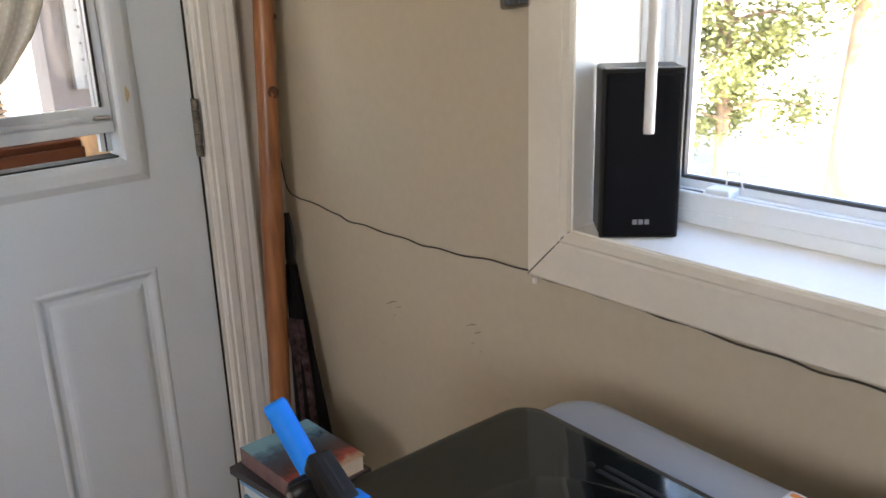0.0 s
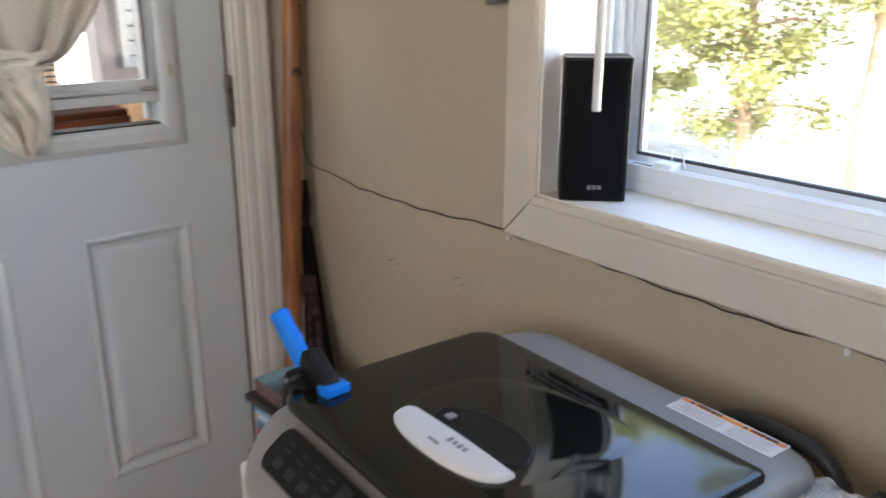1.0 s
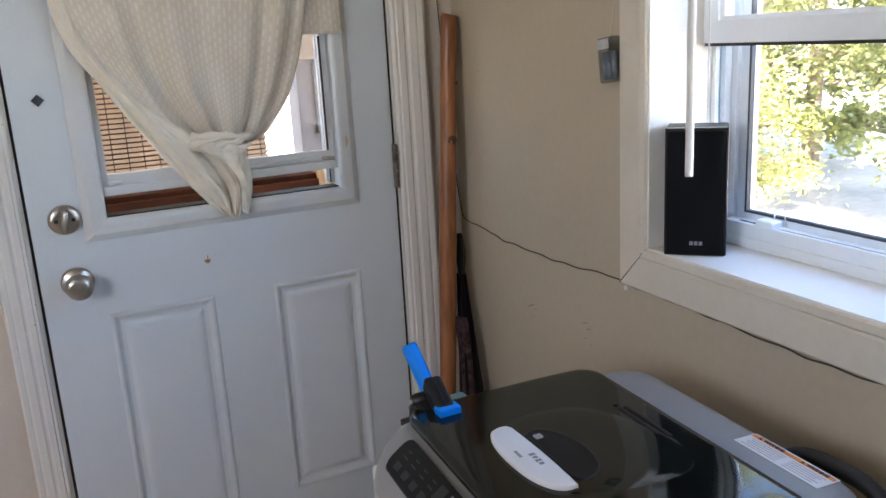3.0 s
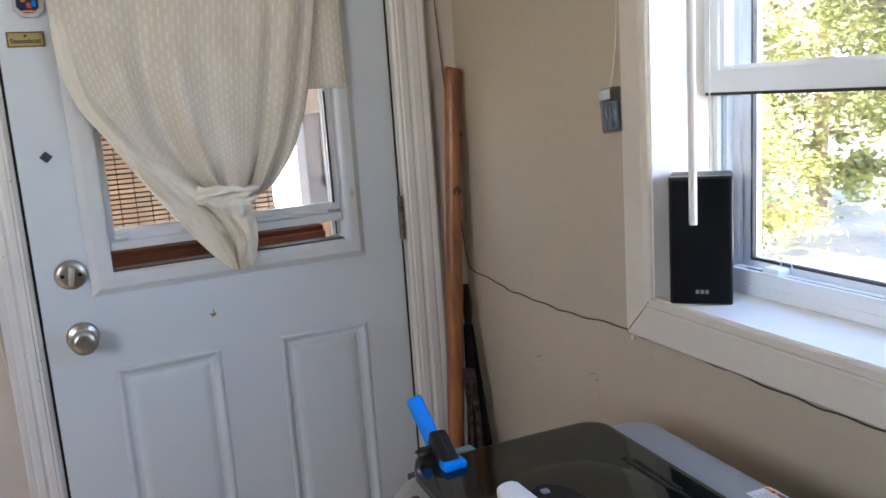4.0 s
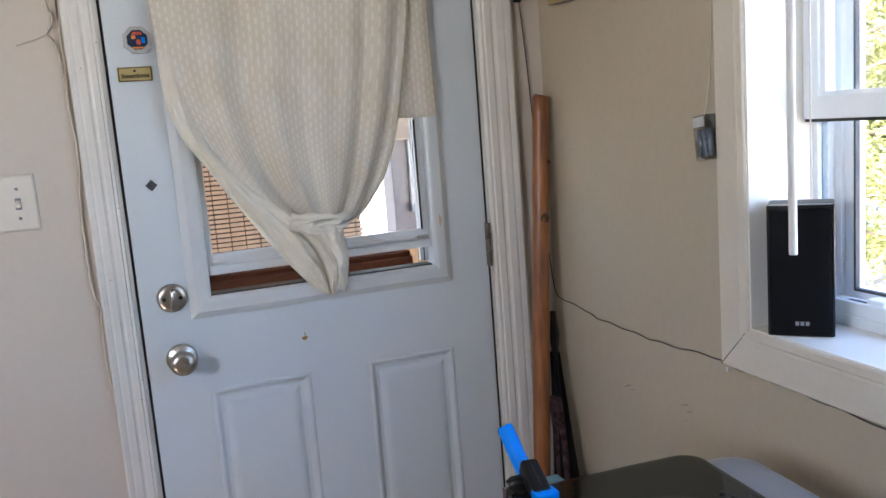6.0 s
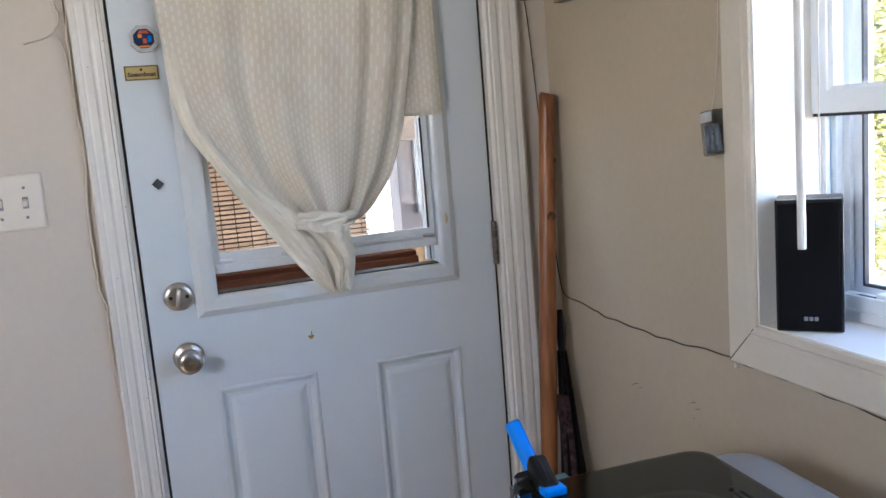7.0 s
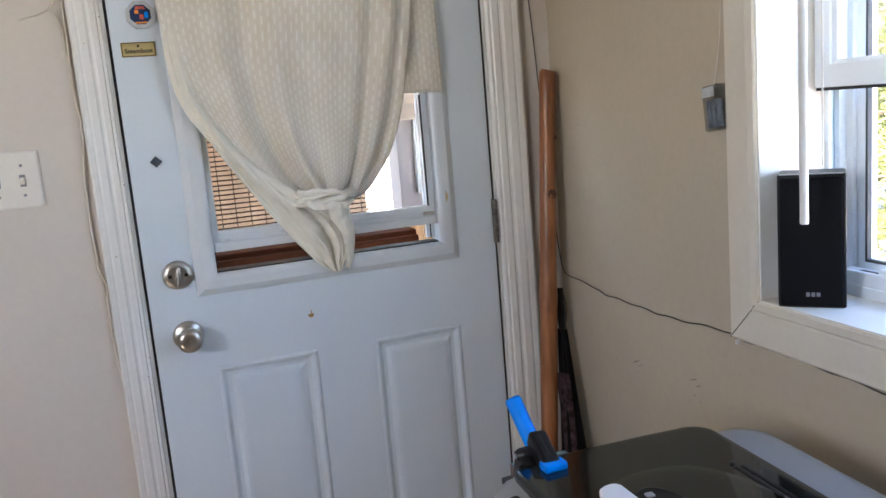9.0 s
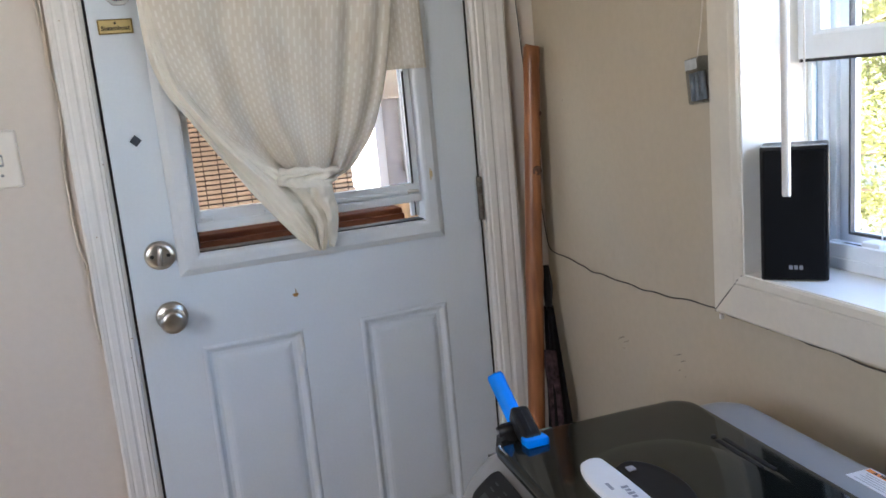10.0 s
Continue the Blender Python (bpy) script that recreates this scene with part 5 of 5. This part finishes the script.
def bag_mat():
    m = bpy.data.materials.new("crinkled_clear_plastic")
    m.use_nodes = True
    nt = m.node_tree
    out = nt.nodes["Material Output"]
    bs = nt.nodes["Principled BSDF"]
    bs.inputs["Base Color"].default_value = (0.75, 0.78, 0.82, 1)
    bs.inputs["Roughness"].default_value = 0.12
    tr = nt.nodes.new("ShaderNodeBsdfTransparent")
    ns = nt.nodes.new("ShaderNodeTexNoise")
    ns.inputs["Scale"].default_value = 60
    bp = nt.nodes.new("ShaderNodeBump")
    bp.inputs["Strength"].default_value = 0.6
    bp.inputs["Distance"].default_value = 0.003
    nt.links.new(ns.outputs[0], bp.inputs["Height"])
    nt.links.new(bp.outputs[0], bs.inputs["Normal"])
    mx = nt.nodes.new("ShaderNodeMixShader")
    mx.inputs[0].default_value = 0.40
    nt.links.new(tr.outputs[0], mx.inputs[1])
    nt.links.new(bs.outputs[0], mx.inputs[2])
    nt.links.new(mx.outputs[0], out.inputs[0])
    return m


HOSE = mat("black_hose_rubber", (0.02, 0.02, 0.022), 0.5, var=0.2, bump=0.05)
CLOTHBLUE = mat("dark_blue_cloth", (0.03, 0.05, 0.14), 0.9, var=0.3, scale=30, bump=0.2)
BAG = bag_mat()
build_side()


# ---- outside the door: porch with a bamboo blind ----
def build_porch():
    bl = empty("bamboo_blind", (-0.9, 1.08, 1.9), "brown woven bamboo roll blind hanging on the porch", "blind")
    rnd = random.Random(2)
    meshes = []
    for k in range(4):
        b = box(-1.72, -0.206, -0.002, 0.002, -0.0058, 0.0058, 0.0015, 1)
        for v in b.verts:
            v.co.z += 0.0007 * math.sin(v.co.x * 3 + 0.4 * k)
        me = bpy.data.meshes.new("slat")
        b.to_mesh(me)
        b.free()
        me.materials.append(BAMBOO)
        meshes.append(me)
    for k in range(65):
        s = new("slat", meshes[k % 4])
        s.parent = bl
        s.matrix_parent_inverse = bl.matrix_world.inverted()
        s.location = (rnd.uniform(-0.006, 0.006), 1.055 + rnd.uniform(-0.002, 0.002), 0.905 + 0.0164 * k)
    # dark sheet added behind the slats to paint the shade in their gaps
    part("gap_shade", box(-1.72, -0.208, 1.0625, 1.0645, 0.895, 1.965), GAP_DARK, bl, "dark sheet added behind the slats as shade in their gaps")
    for k in range(31):
        x = -1.70 + 0.049 * k
        part("thread", tube([(x, 1.051, 0.89), (x, 1.051, 1.98)], 0.0017, 5), THREAD, bl)
    part("top_bar", box(-1.73, -0.196, 1.035, 1.08, 1.965, 2.01, 0.004), TIMBER, bl)
    va = part("porch_valance", box(-0.19, 0.12, 1.10, 1.115, 1.340, 1.62, 0.003), VALANCE)
    tagged(va, "plain tan cloth valance hanging on the porch", "valance")
    fr = empty("porch_beam", (-1.0, 1.1, 2.06), "white porch beam on a post, carrying the blind", "beam", kind="structure")
    part("beam", box(-2.05, -0.036, 1.02, 1.12, 2.010, 2.13, 0.004), SIDING, fr)
    part("post", box(-2.05, -1.95, 1.02, 1.12, -0.30, 2.009, 0.004), SIDING, fr)
    # unseen roof slab, added to keep daylight off the blind
    tagged(part("porch_shade_roof", box(-2.9, 0.9, 0.145, 1.45, 2.32, 2.40, 0.004), SIDING), "unseen pale roof added to shade the porch", "roof", kind="structure")
    tagged(part("porch_floor", box(-2.9, 0.9, 0.145, 1.45, -0.30, -0.10, 0.004), TIMBER), "brown timber porch floor", "porch floor", kind="structure")
    part("roof_strut", box(-2.04, -1.96, 1.03, 1.11, 2.13, 2.319), SIDING, fr)
    rl = empty("porch_rail", (-0.8, 0.4, 0), "red-brown timber ledge outside the door", "rail")
    part("ledge", box(-1.9, -0.26, 0.36, 0.46, 0.96, 1.045, 0.004), TIMBER, rl)
    part("front_board", box(-1.9, -0.26, 0.345, 0.36, 0.90, 1.03, 0.002), TIMBER, rl)
    part("end_block", box(-0.26, -0.16, 0.30, 0.47, 0.93, 1.06, 0.004), TIMBERL, rl)
    for x in (-1.8, -0.21):
        part("post", box(x - 0.045, x + 0.045, 0.37, 0.455, -0.10, 0.93, 0.004), TIMBER, rl)
    # porch end wall, drawn dark, its white slatted window greyed for dimmer light
    pw = empty("porch_end_wall", (0.2, 1.2, 0), "porch wall drawn dark, with a small white slatted window greyed for dimmer light", "wall", kind="structure")
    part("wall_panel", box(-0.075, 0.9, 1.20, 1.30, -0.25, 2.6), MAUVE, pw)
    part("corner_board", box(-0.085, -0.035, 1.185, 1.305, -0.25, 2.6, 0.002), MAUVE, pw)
    # dark board added too, so the window's slat gaps look shaded
    part("louvre_gap_backing", box(0.010, 0.345, 1.190, 1.199, 1.08, 1.93, 0.002), GAP_DARK, pw)
    for x0, x1, z0, z1 in ((-0.016, 0.012, 1.06, 1.95), (0.34, 0.365, 1.06, 1.95), (0.013, 0.339, 1.06, 1.097), (0.013, 0.339, 1.915, 1.95)):
        part("window_frame", box(x0, x1, 1.172, 1.199, z0, z1, 0.002), LOUVRE, pw)
    for k in range(17):
        part("slat", box(0.014, 0.338, 1.178, 1.191, 1.10 + 0.048 * k, 1.142 + 0.048 * k, 0.002), LOUVRE, pw)
    pw.location.x += 0.05


VALANCE = mat("tan_cloth", (0.21, 0.16, 0.115), 0.9, var=0.1, scale=12, bump=0.2)
GAP_DARK = mat("dark_brown_gap_shade", (0.035, 0.02, 0.012), 0.9, var=0.2, bump=0.1)
LOUVRE = mat("white_louvre_greyed", (0.21, 0.22, 0.215), 0.6, var=0.1, bump=0.05)
THREAD = mat("dark_blind_thread", (0.05, 0.03, 0.02), 0.9, var=0.2, bump=0)
MAUVE = mat("dark_mauve_board", (0.13, 0.108, 0.098), 0.7, var=0.1, scale=6, bump=0.1)
build_porch()


# ---- garden ----
def build_tree(name, base, h, crown_r, crown_z0, leaves, seed, label, trunk_r=0.10, leaf=0.055, foliage=None):
    tr = empty(name, base, label, "tree", "garden trees")
    rnd = random.Random(seed)
    base = Vector(base)
    top = base + Vector((rnd.uniform(-0.15, 0.15), rnd.uniform(-0.15, 0.15), h))
    trunk = [base.lerp(top, t) + Vector((0.04 * math.sin(5 * t + seed), 0.04 * math.cos(4 * t), 0)) for t in np.linspace(0, 1, 12)]
    bm = tube(trunk, [trunk_r * (1.15 - t) for t in np.linspace(0, 1, 12)], 10)
    tips = []
    for k in range(46):
        t = crown_z0 + (0.97 - crown_z0) * (k / 45)
        p = base.lerp(top, t)
        a = k * 2.4 + rnd.uniform(-0.5, 0.5)
        reach = crown_r * (0.70 + 0.30 * math.sin(math.pi * min(1, (1.02 - t) * 1.3))) * rnd.uniform(0.7, 1.1)
        q = p + Vector((reach * math.cos(a), reach * math.sin(a), rnd.uniform(-0.05, 0.30)))
        mid = p.lerp(q, 0.5) + Vector((0, 0, 0.07))
        bm = tube([p, mid, q], [0.022, 0.014, 0.005], 6, bm)
        for s in (0.35, 0.55, 0.75, 0.9, 1.0):
            tips.append((p.lerp(q, s) + Vector((rnd.uniform(-0.12, 0.12), rnd.uniform(-0.12, 0.12), rnd.uniform(-0.1, 0.1))), 0.12 + 0.16 * rnd.random()))
    part("trunk", bm, BARK, tr, smooth=True)
    co, fa = [], []
    for k in range(leaves):
        c, r = tips[rnd.randrange(len(tips))]
        d = Vector((rnd.gauss(0, 1), rnd.gauss(0, 1), rnd.gauss(0, 0.8)))
        p = c + d * (r * 0.55)
        a = Vector((rnd.gauss(0, 1), rnd.gauss(0, 1), rnd.gauss(0, 0.6))).normalized()
        b = a.cross(Vector((rnd.gauss(0, 1), rnd.gauss(0, 1), rnd.gauss(0, 1)))).normalized()
        s = leaf * rnd.uniform(0.6, 1.5)
        n = len(co)
        co += [p - a * s, p + b * s * 0.42 + a * 0.1 * s, p + a * s, p - b * s * 0.42 + a * 0.1 * s]
        fa.append((n, n + 1, n + 2, n + 3))
    me = bpy.data.meshes.new("crown")
    me.from_pydata([tuple(v) for v in co], [], fa)
    me.materials.append(foliage or LEAFM)
    ob = new("crown", me)
    ob.parent = tr
    ob.matrix_parent_inverse = tr.matrix_world.inverted()
    return tr


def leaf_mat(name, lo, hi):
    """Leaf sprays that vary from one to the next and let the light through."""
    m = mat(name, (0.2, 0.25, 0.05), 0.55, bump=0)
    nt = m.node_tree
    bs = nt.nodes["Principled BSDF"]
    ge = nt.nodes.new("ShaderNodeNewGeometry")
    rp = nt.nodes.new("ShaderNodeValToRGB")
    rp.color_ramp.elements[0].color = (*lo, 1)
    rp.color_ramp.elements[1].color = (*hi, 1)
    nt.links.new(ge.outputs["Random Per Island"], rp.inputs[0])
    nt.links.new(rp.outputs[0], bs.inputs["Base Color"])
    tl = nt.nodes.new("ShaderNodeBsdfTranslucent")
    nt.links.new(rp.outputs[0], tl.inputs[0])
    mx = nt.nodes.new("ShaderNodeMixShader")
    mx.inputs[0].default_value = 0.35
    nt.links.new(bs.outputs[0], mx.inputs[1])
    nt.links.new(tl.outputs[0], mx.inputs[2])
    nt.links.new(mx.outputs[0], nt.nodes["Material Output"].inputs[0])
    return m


LEAFM = leaf_mat("yellow_green_cedar", (0.15, 0.155, 0.055), (0.38, 0.39, 0.13))
# darker copy of the leaf colours: duller sunlight painted into two trees
LEAF_DIM = leaf_mat("dimmed_green_leaf", (0.10, 0.115, 0.042), (0.28, 0.30, 0.11))
GZ = -0.30
gr = bmesh.new()
bmesh.ops.create_grid(gr, x_segments=40, y_segments=40, size=400, matrix=Matrix.Translation((0, 0, GZ)))
tagged(part("ground", gr, GROUND), "bright dry lawn and path outside", "ground", kind="structure")
tagged(part("foundation", plate([X0 - 0.15, 0.20], [Y0 - 0.15, 0.14], [], GZ - 0.05, -0.052, lambda u, v, d: Vector((u, v, d))), SIDING), "pale house foundation", "foundation", kind="structure")
build_tree("garden_tree", (5.26, 1.89, GZ), 4.4, 0.85, 0.10, 36000, 1, "leafy green tree with a thin brown trunk", 0.050, 0.026, LEAF_DIM)
build_tree("garden_tree", (4.4, 3.5, GZ), 4.8, 1.45, 0.05, 46000, 2, "dense yellow-green cedar in full sun", 0.09, 0.024)
build_tree("garden_tree", (4.1, 5.4, GZ), 5.2, 1.50, 0.05, 46000, 3, "dense yellow-green cedar in full sun", 0.09, 0.024)
build_tree("garden_tree", (5.35, 0.90, GZ), 5.5, 1.0, 0.24, 26000, 4, "tall green tree with a thick brown trunk", 0.13, 0.028, LEAF_DIM)
build_tree("garden_tree", (7.0, 4.6, GZ), 6.0, 2.0, 0.05, 30000, 5, "dense yellow-green cedar in full sun", 0.09, 0.05)
build_tree("garden_tree", (6.2, 7.4, GZ), 6.0, 2.0, 0.05, 30000, 6, "dense yellow-green cedar in full sun", 0.09, 0.05)
